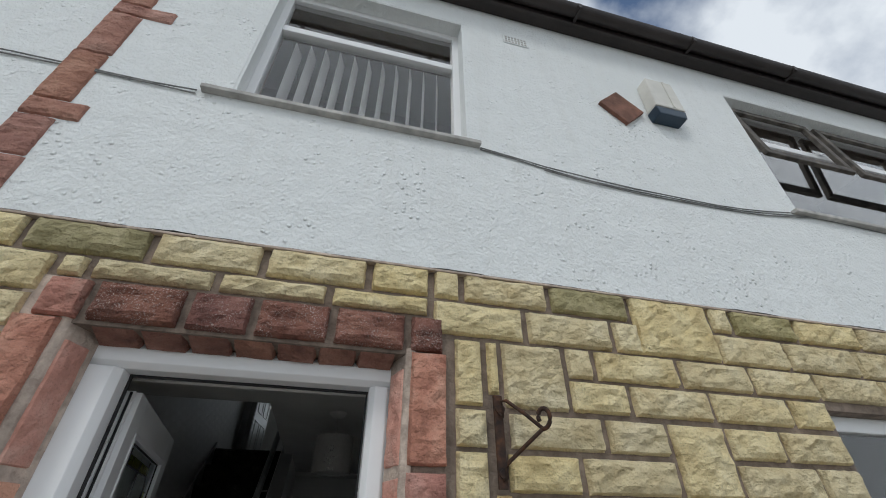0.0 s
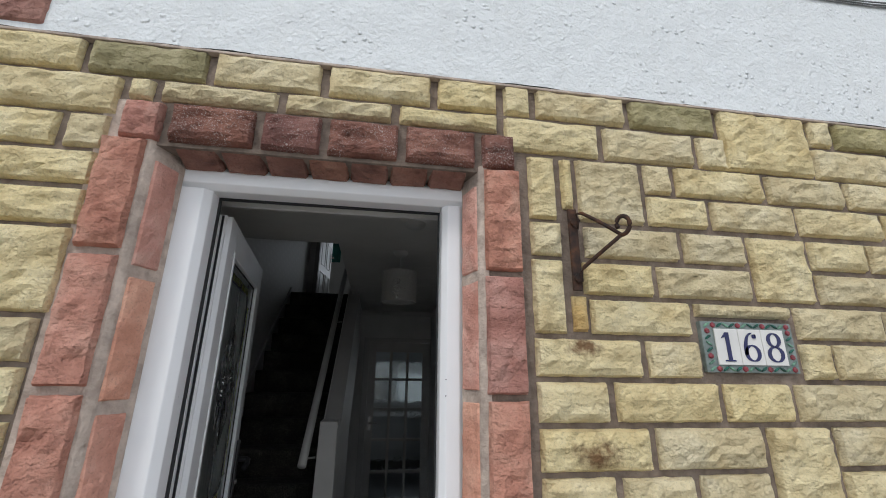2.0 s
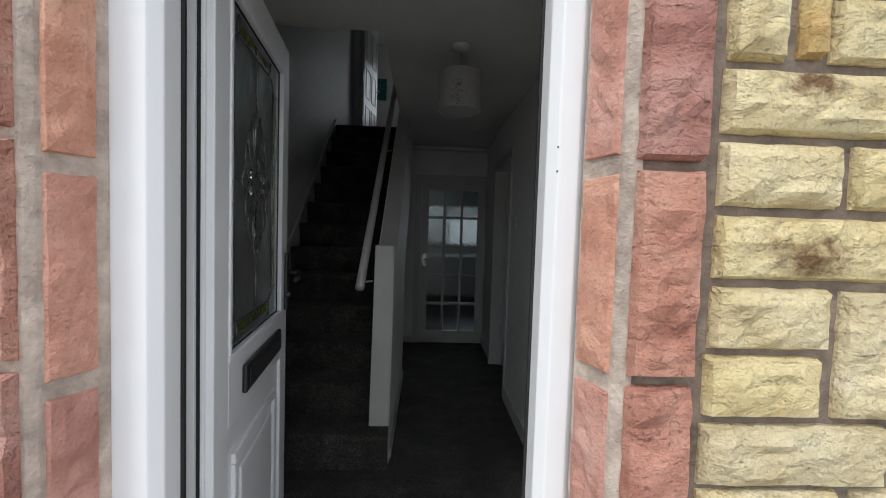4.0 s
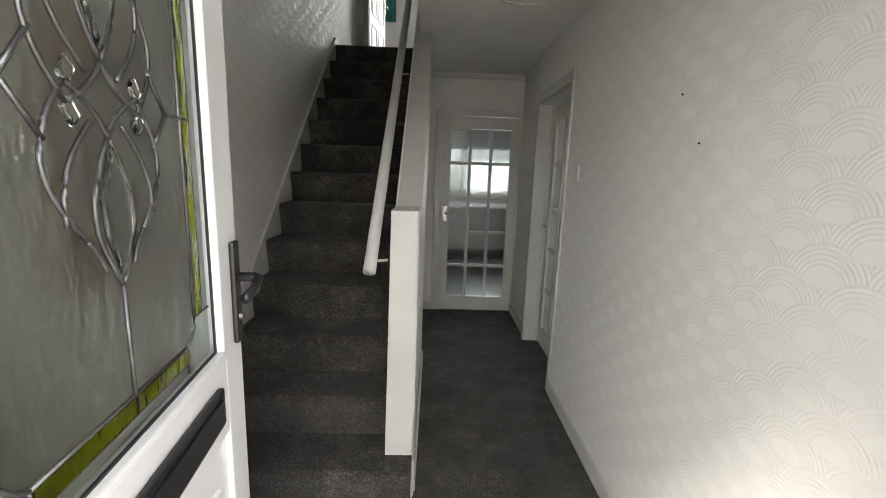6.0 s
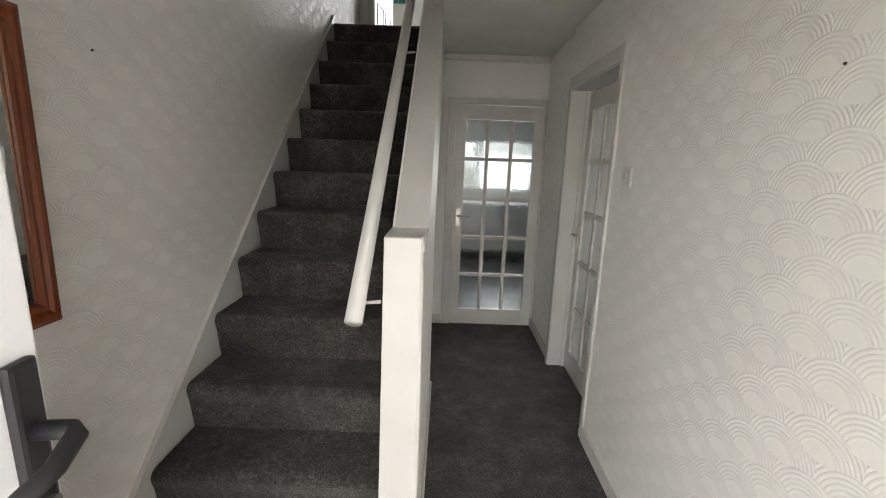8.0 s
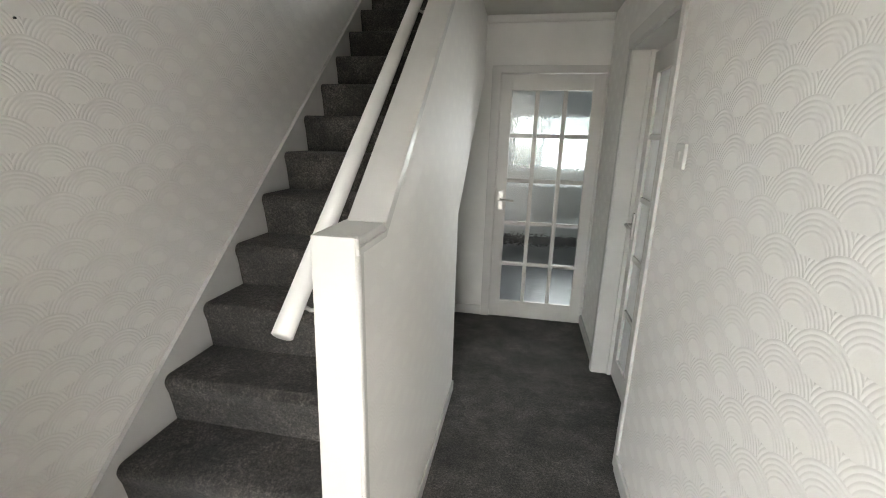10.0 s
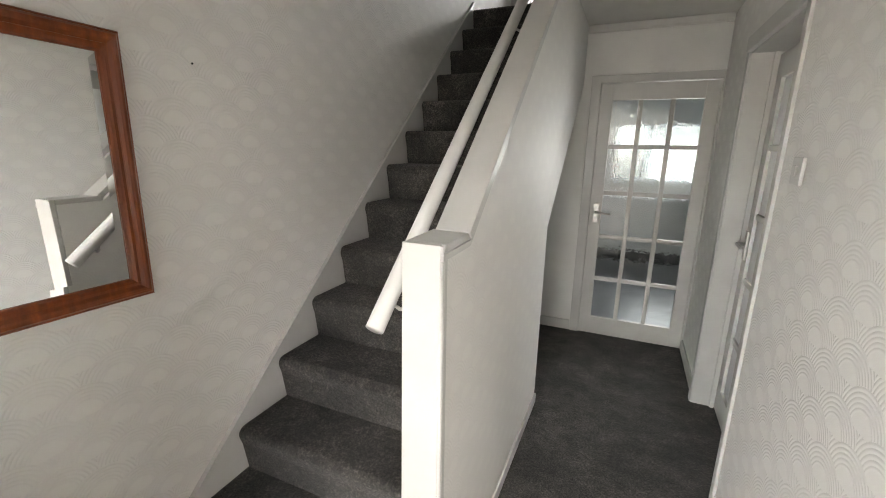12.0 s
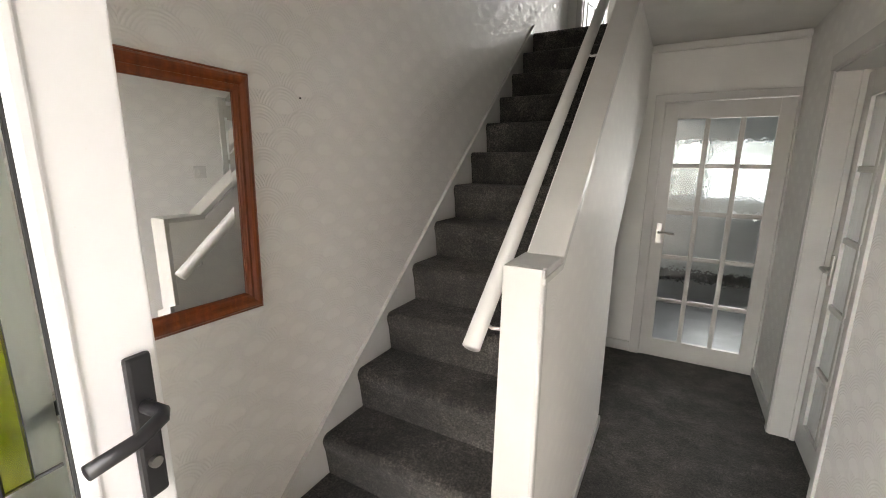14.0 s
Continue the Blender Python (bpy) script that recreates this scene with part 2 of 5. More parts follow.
CLEAR = glass("clear_glass")
# dark tint only turns down the brightness seen through the kitchen window
DIMMED_GLASS = glass("dimmed_window_glass", (0.075, 0.082, 0.080), 0.12)
GLAZING = glass("double_glazing", ior=2.1)
REEDED = glass("flowing_obscure_glass", (0.88, 0.93, 0.95), 0.06, 0.5, 34.0, deep=0.008)
FROSTED = glass("frosted_glass", (0.90, 0.93, 0.94), 0.32, 0.15, 20.0)
DOOR_GLASS = glass("textured_door_glass", (0.88, 0.95, 0.90), 0.28, 0.27, 30.0, ior=1.3)
BEVEL_GLASS = glass("bevelled_glass", (0.92, 0.97, 0.96), 0.10, 0.05, 8.0)
LIME_GLASS = glass("lime_stained_glass", (0.62, 0.66, 0.02), 0.12, 0.3, 30.0)
MIRROR = Nodes("mirror_silver").finish((0.93, 0.94, 0.935), 0.0, Metallic=1.0)

UPVC = painted("white_upvc", (0.88, 0.885, 0.89), 0.30, 0.02, 0.004, 3.0)
GLOSS = painted("white_gloss_paint", (0.57, 0.56, 0.538), 0.34, 0.05, 0.05, 4.0)
CEILING = painted("white_ceiling_paint", (0.68, 0.67, 0.64), 0.9, 0.05, 0.12, 3.0)
PLASTER = painted("plain_emulsion", (0.72, 0.71, 0.68), 0.9, 0.05, 0.1, 3.0)
SWITCH = painted("white_moulded_plastic", (0.64, 0.63, 0.60), 0.35, 0.03, 0.0)
RADIATOR = painted("cream_enamel", (0.70, 0.69, 0.63), 0.35, 0.04, 0.02)
BLACK = painted("black_powder_coat", (0.018, 0.018, 0.02), 0.38, 0.1, 0.05)
RUBBER = painted("black_rubber_seal", (0.02, 0.02, 0.022), 0.6, 0.1, 0.0)
SOFFIT = painted("dark_brown_paint", (0.035, 0.026, 0.024), 0.55, 0.2, 0.2, 5.0)
LEAD = painted("grey_lead_came", (0.20, 0.20, 0.20), 0.42, 0.15, 0.1, 30.0, Metallic=0.8)
SATIN = painted("satin_steel", (0.50, 0.49, 0.47), 0.33, 0.05, 0.01, Metallic=1.0)
CHROME = painted("brushed_chrome", (0.40, 0.385, 0.36), 0.30, 0.05, 0.0, 4.0, Metallic=1.0)
BLUE = painted("dark_blue_plastic", (0.02, 0.045, 0.075), 0.4, 0.1, 0.0)
ALARM = painted("aged_white_plastic", (0.74, 0.72, 0.66), 0.45, 0.08, 0.03)
TILE = painted("clay_tile", (0.27, 0.125, 0.085), 0.8, 0.25, 0.5, 12.0)
CABLE = painted("grey_cable", (0.30, 0.30, 0.295), 0.6, 0.25, 0.0, 12.0)
SILL = painted("weathered_sill_paint", (0.56, 0.54, 0.51), 0.7, 0.2, 0.3, 14.0)
CONCRETE = painted("grey_concrete", (0.38, 0.37, 0.35), 0.95, 0.2, 0.6, 6.0)
# surface of the unseen ground is assumed, kept pale to reflect daylight indoors
BOUNCE_GROUND = painted("pale_bounce_ground", (0.40, 0.39, 0.365), 0.95, 0.18, 0.5, 2.0)
BLIND = painted("cream_fabric_blind", (0.70, 0.70, 0.70), 0.8, 0.06, 0.1)
# near-black colour stands in for the lack of light in the front rooms
DARK_ROOM = painted("dim_room_shade", (0.09, 0.09, 0.09), 0.9, 0.1, 0.0)
UNIT = painted("pale_grey_unit", (0.55, 0.57, 0.58), 0.4, 0.04, 0.0)
PLINTH = painted("black_plinth", (0.03, 0.03, 0.032), 0.5, 0.1, 0.0)
LAMINATE = painted("pale_grey_floor", (0.50, 0.51, 0.54), 0.35, 0.12, 0.05, 5.0)
SHADE = painted("white_fabric_shade", (0.42, 0.41, 0.39), 0.8, 0.06, 0.4, 60.0)
GLITTER = painted("silver_sequins", (0.8, 0.8, 0.78), 0.18, 0.3, 0.5, 90.0, Metallic=1.0)
GLAZE = painted("white_glazed_tile", (0.78, 0.76, 0.72), 0.15, 0.06, 0.02, 10.0)
INK = painted("cobalt_glaze", (0.012, 0.014, 0.10), 0.2, 0.15, 0.0)
BORDER = painted("pale_border_glaze", (0.25, 0.30, 0.28), 0.25, 0.2, 0.1, 40.0)
LEAF = painted("green_glaze", (0.02, 0.15, 0.11), 0.25, 0.35, 0.1, 60.0)
ROSE = painted("pink_red_glaze", (0.36, 0.055, 0.07), 0.25, 0.3, 0.1, 60.0)
LEAF_PALE = painted("pale_green_glaze", (0.22, 0.42, 0.30), 0.25, 0.3, 0.1, 60.0)
# near-black stands in for the shade under the render's edge
GAP_SHADE = painted("gap_shade", (0.02, 0.018, 0.016), 0.95, 0.3, 0.3, 40.0)
ROLLER = painted("grey_roller_blind", (0.66, 0.69, 0.72), 0.85, 0.06, 0.1)
HEDGE = painted("yellow_green_leaves", (0.10, 0.11, 0.03), 0.6, 0.2, 0.1, 8.0)
# dark brown in place of the shade under the open sashes
SHADED_SASH = painted("shaded_sash_paint", (0.16, 0.14, 0.12), 0.7, 0.3, 0.3, 14.0)
TEAL = painted("teal_fabric", (0.03, 0.20, 0.17), 0.8, 0.1, 0.1)


def rusty():
    n = Nodes("rusted_iron")
    p = n.coords()
    blot, grit = n.noise(p, 30, 5), n.noise(p, 200, 4, 0.7)
    col = n.ramp(blot, (0.35, (0.025, 0.018, 0.016)), (0.55, (0.07, 0.035, 0.022)), (0.72, (0.17, 0.07, 0.03)))
    return n.finish(col, 0.85, n.bump(grit, 0.6, 0.002), Metallic=0.2)


RUST = rusty()
ORANGE = split_stone("rust_stained_stone", (0.78, 0.62, 0.34), (0.66, 0.46, 0.21), (0.46, 0.27, 0.10), (0.40, 0.22, 0.08))

# ---------------------------------------------------------------- helpers of this scene
def link(name, bm, mat, parent=None, label="", smooth=False):
    mesh = bpy.data.meshes.new(name)
    bmesh.ops.recalc_face_normals(bm, faces=bm.faces)
    bm.to_mesh(mesh)
    bm.free()
    if smooth:
        for poly in mesh.polygons:
            poly.use_smooth = True
    mesh.materials.append(mat)
    ob = new(name, mesh)
    if parent is not None:
        ob.parent = parent
    if label:
        ob["label"] = label
    return ob


def part(name, bm, mat, parent, label="", smooth=False):
    return link(name, bm, mat, parent, label, smooth)


def thing(name, label, category, group="", kind="", at=(0, 0, 0), turn=0.0):
    ob = new(name)
    ob.empty_display_size = 0.05
    ob.location = at
    ob.rotation_euler = (0, 0, turn)
    return tagged(ob, label, category, group, kind)


def setting(name, bm, mat, label="", category=""):
    return tagged(link(name, bm, mat), label, category, kind="structure")


def box(x0, x1, y0, y1, z0, z1, bevel=0.0, bm=None):
    bm = bm or bmesh.new()
    made = bmesh.ops.create_cube(bm, size=1.0)["verts"]
    for v in made:
        v.co = Vector(((x0 + x1) / 2 + v.co.x * (x1 - x0), (y0 + y1) / 2 + v.co.y * (y1 - y0), (z0 + z1) / 2 + v.co.z * (z1 - z0)))
    if bevel:
        edges = list({e for v in made for e in v.link_edges})
        bmesh.ops.bevel(bm, geom=edges, offset=bevel, segments=2, affect="EDGES", profile=0.6)
    return bm


def boxes(*rows):
    bm = bmesh.new()
    for row in rows:
        box(*row[:6], bevel=row[6] if len(row) > 6 else 0.0, bm=bm)
    return bm


def prism(points, a0, a1, axis="x", bevel=0.0, bm=None):
    """A polygon pushed along an axis: (y, z) points along x, (x, z) along y, (x, y) along z."""
    bm = bm or bmesh.new()

    def place(p, a):
        return {"x": (a, p[0], p[1]), "y": (p[0], a, p[1]), "z": (p[0], p[1], a)}[axis]

    low = [bm.verts.new(place(p, a0)) for p in points]
    high = [bm.verts.new(place(p, a1)) for p in points]
    bm.faces.new(low)
    bm.faces.new(high[::-1])
    for i in range(len(points)):
        j = (i + 1) % len(points)
        bm.faces.new((low[i], high[i], high[j], low[j]))
    if bevel:
        edges = list({e for v in low + high for e in v.link_edges})
        bmesh.ops.bevel(bm, geom=edges, offset=bevel, segments=2, affect="EDGES", profile=0.6)
    return bm


def tube(points, radius, sides=10, bm=None):
    """A round bar along a line of points."""
    bm = bm or bmesh.new()
    pts = [Vector(p) for p in points]
    rings = []
    up = Vector((0.0, 0.0, 1.0))
    for i, p in enumerate(pts):
        way = (pts[min(i + 1, len(pts) - 1)] - pts[max(i - 1, 0)]).normalized()
        side = way.cross(up if abs(way.z) < 0.95 else Vector((1.0, 0.0, 0.0))).normalized()
        over = side.cross(way)
        rings.append([bm.verts.new(p + radius * (math.cos(a) * side + math.sin(a) * over)) for a in (2 * math.pi * k / sides for k in range(sides))])
    for a, b in zip(rings, rings[1:]):
        for k in range(sides):
            bm.faces.new((a[k], a[(k + 1) % sides], b[(k + 1) % sides], b[k]))
    bm.faces.new(rings[0][::-1])
    bm.faces.new(rings[-1])
    return bm


def lathe(profile, centre, sides=32, bm=None):
    """A turned shape round an upright axis, from (radius, z) pairs."""
    bm = bm or bmesh.new()
    rings = [[bm.verts.new((centre[0] + r * math.cos(2 * math.pi * k / sides), centre[1] + r * math.sin(2 * math.pi * k / sides), centre[2] + z)) for k in range(sides)] for r, z in profile]
    for a, b in zip(rings, rings[1:]):
        for k in range(sides):
            bm.faces.new((a[k], a[(k + 1) % sides], b[(k + 1) % sides], b[k]))
    return bm


def holed(axis, a0, a1, lo, hi, z0, z1, holes):
    """A wall with openings through it. axis 'y': it runs along x from lo to hi, a0..a1 thick in y; 'x': along y. holes: (lo, hi, z0, z1)."""
    us = sorted({lo, hi, *(h[0] for h in holes), *(h[1] for h in holes)})
    zs = sorted({z0, z1, *(h[2] for h in holes), *(h[3] for h in holes)})
    us, zs = [u for u in us if lo <= u <= hi], [z for z in zs if z0 <= z <= z1]
    bm = bmesh.new()
    solid = {}
    for i in range(len(us) - 1):
        for j in range(len(zs) - 1):
            mu, mz = (us[i] + us[i + 1]) / 2, (zs[j] + zs[j + 1]) / 2
            solid[i, j] = not any(h[0] < mu < h[1] and h[2] < mz < h[3] for h in holes)

    def vert(u, a, z):
        return bm.verts.new((u, a, z) if axis == "y" else (a, u, z))

    def quad(*corners):
        bm.faces.new([vert(*c) for c in corners])

    for (i, j), full in solid.items():
        if not full:
            continue
        u0, u1, w0, w1 = us[i], us[i + 1], zs[j], zs[j + 1]
        quad((u0, a0, w0), (u1, a0, w0), (u1, a0, w1), (u0, a0, w1))
        quad((u0, a1, w0), (u0, a1, w1), (u1, a1, w1), (u1, a1, w0))
        for di, dj, c in ((-1, 0, ((u0, w0), (u0, w1))), (1, 0, ((u1, w0), (u1, w1))), (0, -1, ((u0, w0), (u1, w0))), (0, 1, ((u0, w1), (u1, w1)))):
            if not solid.get((i + di, j + dj), False):
                (p, q), (r, s) = c
                quad((p, a0, q), (r, a0, s), (r, a1, s), (p, a1, q))
    bmesh.ops.remove_doubles(bm, verts=bm.verts, dist=1e-5)
    return bm


def rock(x0, x1, z0, z1, face, depth, seed, rough=0.016):
    """A pitch-faced block: a crisp arris and an uneven face towards -y, broken in ragged ledges."""
    w, h = x1 - x0, z1 - z0
    nx, nz = max(4, min(13, round(w / 0.026))), max(4, min(11, round(h / 0.019)))
    rim = 0.006
    us = [0.0, *(rim + (w - 2 * rim) * i / nx for i in range(nx + 1)), w]
    vs = [0.0, *(rim + (h - 2 * rim) * j / nz for j in range(nz + 1)), h]
    bm = bmesh.new()
    grid = []
    for v in vs:
        line = []
        for u in us:
            x, z = x0 + u, z0 + v
            near = min(u, w - u, v, h - v)
            p = Vector((u * 11 + seed * 3.17, v * 17, seed * 7.7))
            ledge = noise.noise(p + 0.6 * noise.noise_vector(p * 0.8))
            chip = noise.noise(p * 2.6 + Vector((3.0, 1.0, 8.0)))
            body = 0.95 - 1.15 * abs(ledge) + 0.45 * chip + 0.5 * max(0.0, noise.noise(p * 1.4 + Vector((9.0, 4.0, 2.0))))
            swell = min(1.0, 0.25 + near / 0.026)
            y = face + 0.008 if near <= 0 else face - rough * max(0.05, body) * swell
            if near <= 0:
                x += 0.003 * noise.noise(Vector((z * 45, seed, 1.7)))
                z += 0.003 * noise.noise(Vector((x * 45, seed, 5.1)))
            line.append(bm.verts.new((x, y, z)))
        grid.append(line)
    for a, b in zip(grid, grid[1:]):
        for i in range(len(us) - 1):
            bm.faces.new((a[i], a[i + 1], b[i + 1], b[i]))
    edge = grid[0] + [row[-1] for row in grid[1:]] + grid[-1][-2::-1] + [row[0] for row in grid[-2:0:-1]]
    back = [bm.verts.new((v.co.x, face + depth, v.co.z)) for v in edge]
    for k in range(len(edge)):
        m = (k + 1) % len(edge)
        bm.faces.new((edge[m], edge[k], back[k], back[m]))
    return bm

# ---------------------------------------------------------------- the plan
FACE = 1.222            # front of the stone cladding
WALL = 1.2365           # front of the wall behind it
COAT = FACE - 0.008     # front of the white render
INNER = 1.50            # inside of the front wall
LEFT, RIGHT, RIGHT_FAR = -1.166, 0.655, 0.69
BACK = 5.63             # end wall of the hall
CEIL, UPPER = 2.39, 2.612
RISE, GOING, FIRST = 0.1995, 0.232, 2.879
STEPS = 13
BASE = 0.016             # the first step is a little higher than the rest
SLOPE = 0.8495           # pitch of the guard wall and the handrail

# ground and floors
setting("ground", box(-120, 120, -120, 120, -0.6, -0.19), BOUNCE_GROUND, "unseen ground, given a pale grey to bounce light into the hall", "ground")
setting("path", box(-0.9, 0.6, -4.0, 1.24, -0.4, -0.165, 0.004), CONCRETE, "grey concrete path to the front door", "path")
setting("doorstep", box(-0.75, 0.40, 0.86, 1.33, -0.16, -0.03, 0.012), CONCRETE, "worn concrete step below the front door", "step")
setting("floor", box(LEFT - 0.05, 0.9, 1.46, BACK + 0.06, -0.12, 0.0), CARPET, "charcoal twist-pile carpet on the hall floor", "carpet")
setting("kitchen_floor", box(-2.6, 2.6, BACK + 0.065, 9.0, -0.12, -0.004), LAMINATE, "pale grey floor of the room beyond the glazed door", "floor")
setting("landing_floor", box(-2.0, 2.6, FIRST + GOING * 12 + 0.03, 9.4, UPPER - 0.24, UPPER - 0.012), CARPET, "charcoal carpet on the upstairs landing", "carpet")

# front wall with door and windows
DOOR_X0, DOOR_X1, DOOR_TOP = -0.64, 0.265, 2.185
UPWIN = (-0.53, 0.53, 3.262, 4.37)
UPWIN_R = (2.47, 4.3, 3.235, 4.34)
LOWWIN = (1.955, 3.9, 0.95, 2.12)
holes = [(-0.672, 0.308, -0.2, DOOR_TOP), UPWIN, UPWIN_R, LOWWIN]
setting("wall_front", holed("y", WALL, INNER, -6.0, 6.5, -0.3, 4.75, holes), MORTAR, "front wall of the house, mortared behind its stone cladding", "wall")
upper_holes = [UPWIN, UPWIN_R]
setting("wall_front_render", holed("y", COAT, WALL - 0.001, -6.0, 6.5, 2.512, 4.75, upper_holes), RENDER, "white painted rough render on the upper storey", "wall")
setting("wall_front_lining", holed("y", INNER + 0.002, INNER + 0.016, LEFT + 0.001, RIGHT - 0.001, 0.0, CEIL, [(DOOR_X0 + 0.06, DOOR_X1 - 0.05, 0.0, 2.12)]), PAPER_END, "papered inside of the front wall", "wall")

setting("render_bead", box(-6.0, 6.5, COAT - 0.002, WALL - 0.0015, 2.502, 2.5115, 0.003), PALE_MORTAR, "crumbling mortar under the lower edge of the render", "mortar")

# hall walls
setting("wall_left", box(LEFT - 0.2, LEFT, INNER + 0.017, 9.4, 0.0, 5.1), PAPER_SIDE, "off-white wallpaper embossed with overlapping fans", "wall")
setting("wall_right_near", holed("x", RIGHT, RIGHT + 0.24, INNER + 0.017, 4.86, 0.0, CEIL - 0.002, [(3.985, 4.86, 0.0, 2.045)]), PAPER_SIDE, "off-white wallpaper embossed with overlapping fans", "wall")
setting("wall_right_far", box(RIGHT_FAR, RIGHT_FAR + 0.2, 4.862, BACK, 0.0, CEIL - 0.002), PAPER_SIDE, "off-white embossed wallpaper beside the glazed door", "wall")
setting("wall_right_closing", boxes((RIGHT + 0.241, 2.2, 3.0, 3.05, 0.0, CEIL - 0.002), (RIGHT + 0.241, 2.2, 5.15, 5.2, 0.0, CEIL - 0.002), (RIGHT + 0.245, 2.2, 3.0, 5.2, CEIL, CEIL + 0.04), (RIGHT + 0.245, 2.2, 3.05, 5.15, -0.12, 0.0)), PLASTER, "plain walls of the room beyond the side door", "wall")
setting("wall_side_room", holed("x", 2.2, 2.25, 3.0, 5.2, 0.0, CEIL - 0.002, [(3.5, 4.4, 0.9, 2.1)]), PLASTER, "plain wall of the side room round its window opening", "wall")
setting("wall_back", holed("y", BACK, BACK + 0.12, LEFT + 0.001, 0.9, 0.0, CEIL - 0.002, [(-0.125, 0.70, 0.0, 2.015), (LEFT + 0.001, -0.331, 1.99, CEIL - 0.002)]), PAPER_END, "off-white papered end wall of the hall", "wall")

# ceilings
setting("ceiling", boxes((LEFT, 0.9, INNER + 0.001, 2.735, CEIL, UPPER - 0.02), (-0.285, 0.9, 2.7352, BACK + 0.12, CEIL, UPPER - 0.02)), CEILING, "white painted hall ceiling, open above the stairs", "ceiling")
setting("upper_floor_edge", boxes((LEFT, -0.286, 2.70, 2.733, UPPER - 0.018, 3.6), (-0.30, -0.287, 2.735, 4.4, UPPER - 0.018, 3.3)), PLASTER, "plain plaster round the stair opening", "wall")
setting("ceiling_upper", box(-2.0, 2.6, 1.6, 9.5, 5.1, 5.2), CEILING, "white ceiling over the landing", "ceiling")
setting("coving", boxes((LEFT + 0.002, RIGHT - 0.002, INNER + 0.018, INNER + 0.06, CEIL - 0.05, CEIL - 0.001, 0.015), (-0.22, RIGHT_FAR - 0.002, BACK - 0.045, BACK - 0.002, CEIL - 0.055, CEIL - 0.001, 0.015)), CEILING, "narrow white ceiling coving", "coving")

# landing and rooms that close the place
setting("wall_landing", holed("y", 6.86, 6.96, LEFT + 0.001, 2.6, UPPER, 5.1, [(-1.03, -0.28, UPPER, UPPER + 2.02)]), PAPER_END, "papered wall at the end of the landing", "wall")
setting("wall_landing_side", box(2.6, 2.7, 1.6, 9.4, UPPER - 0.2, 5.1), PLASTER, "plain wall closing the landing", "wall")
setting("wall_upstairs_front", box(LEFT, 2.6, 2.2, 2.3, UPPER - 0.01, 5.1), PLASTER, "plain upstairs wall", "wall")
setting("wall_upstairs_room", holed("y", 9.3, 9.42, -2.0, 2.6, UPPER, 5.1, [(-0.5, 0.75, UPPER + 0.95, UPPER + 2.05)]), PLASTER, "far wall of the upstairs room round its window", "wall")
setting("wall_kitchen_left", box(-2.7, -2.6, BACK + 0.12, 9.0, 0.0, 2.45), PLASTER, "plain kitchen wall", "wall")
setting("wall_kitchen_right", box(2.6, 2.7, BACK + 0.12, 9.0, 0.0, 2.45), PLASTER, "plain kitchen wall", "wall")
setting("wall_kitchen_front", boxes((-2.6, LEFT, BACK + 0.02, BACK + 0.12, 0.0, 2.45), (0.901, 2.6, BACK + 0.02, BACK + 0.12, 0.0, 2.45)), PLASTER, "plain kitchen wall", "wall")
setting("wall_kitchen_back", holed("y", 8.85, 8.97, -2.6, 2.6, 0.0, 2.45, [(-0.1, 1.3, 1.05, 2.12)]), PLASTER, "kitchen wall round its window", "wall")
setting("ceiling_kitchen", box(-2.7, 2.7, BACK + 0.13, 9.0, 2.40, 2.43), CEILING, "white kitchen ceiling", "ceiling")

# skirtings
setting("baseboard", boxes((RIGHT - 0.016, RIGHT - 0.001, INNER + 0.02, 3.953, 0.0, 0.085, 0.004), (RIGHT_FAR - 0.014, RIGHT_FAR - 0.001, 4.94, BACK - 0.001, 0.0, 0.085, 0.004)), GLOSS, "white gloss skirting board", "skirting")
setting("baseboard_left", box(LEFT + 0.001, LEFT + 0.016, INNER + 0.02, FIRST - 0.062, 0.0, 0.10, 0.004), GLOSS, "white gloss skirting board", "skirting")
setting("baseboard_back", box(-0.9, -0.168, BACK - 0.016, BACK - 0.001, 0.0, 0.085, 0.004), GLOSS, "white gloss skirting board", "skirting")

# ---------------------------------------------------------------- stairs
stairs = thing("staircase", "straight staircase carpeted in charcoal twist pile, white painted strings", "staircase", at=(0, FIRST, 0))
SX0, SX1 = LEFT + 0.020, -0.331


def step_profile(k):
    """Side view of one carpeted step: riser, rounded nosing, tread."""
    y, z = GOING * (k - 1), BASE + RISE * k
    foot = 0.0 if k == 1 else z - RISE
    pts = [(y + 0.032, foot)]
    pts += [(y + 0.014, z - 0.075), (y + 0.006, z - 0.05)]
    for a in range(0, 7):
        ang = radians(185 - a * 95 / 6)
        pts.append((y + 0.032 + 0.030 * math.cos(ang), z - 0.030 + 0.030 * math.sin(ang)))
    last = 0.18 if k == STEPS else GOING + 0.034
    pts += [(y + last, z), (y + last, z - 0.045), (y + 0.085, z - 0.055), (y + 0.085, foot)]
    return pts


for k in range(1, STEPS + 1):
    bm = bmesh.new()
    if k == 1:
        prism(step_profile(k), SX0 - 0.02, -0.226, "x", bm=bm)
    else:
        prism(step_profile(k), SX0, SX1, "x", bm=bm)
    part("carpeted_step", bm, CARPET, stairs)
line = lambda y, up: up + BASE + RISE + RISE / GOING * y
part("wall_string", prism([(-0.06, 0.0), (-0.06, line(-0.06, 0.018)), (GOING * 12 + 0.03, line(GOING * 12 + 0.03, 0.018)), (GOING * 12 + 0.03, line(GOING * 12 + 0.03, -0.32)), (0.34, 0.0)], LEFT + 0.001, LEFT + 0.017, "x", 0.004), GLOSS, stairs, "white gloss painted wall string")
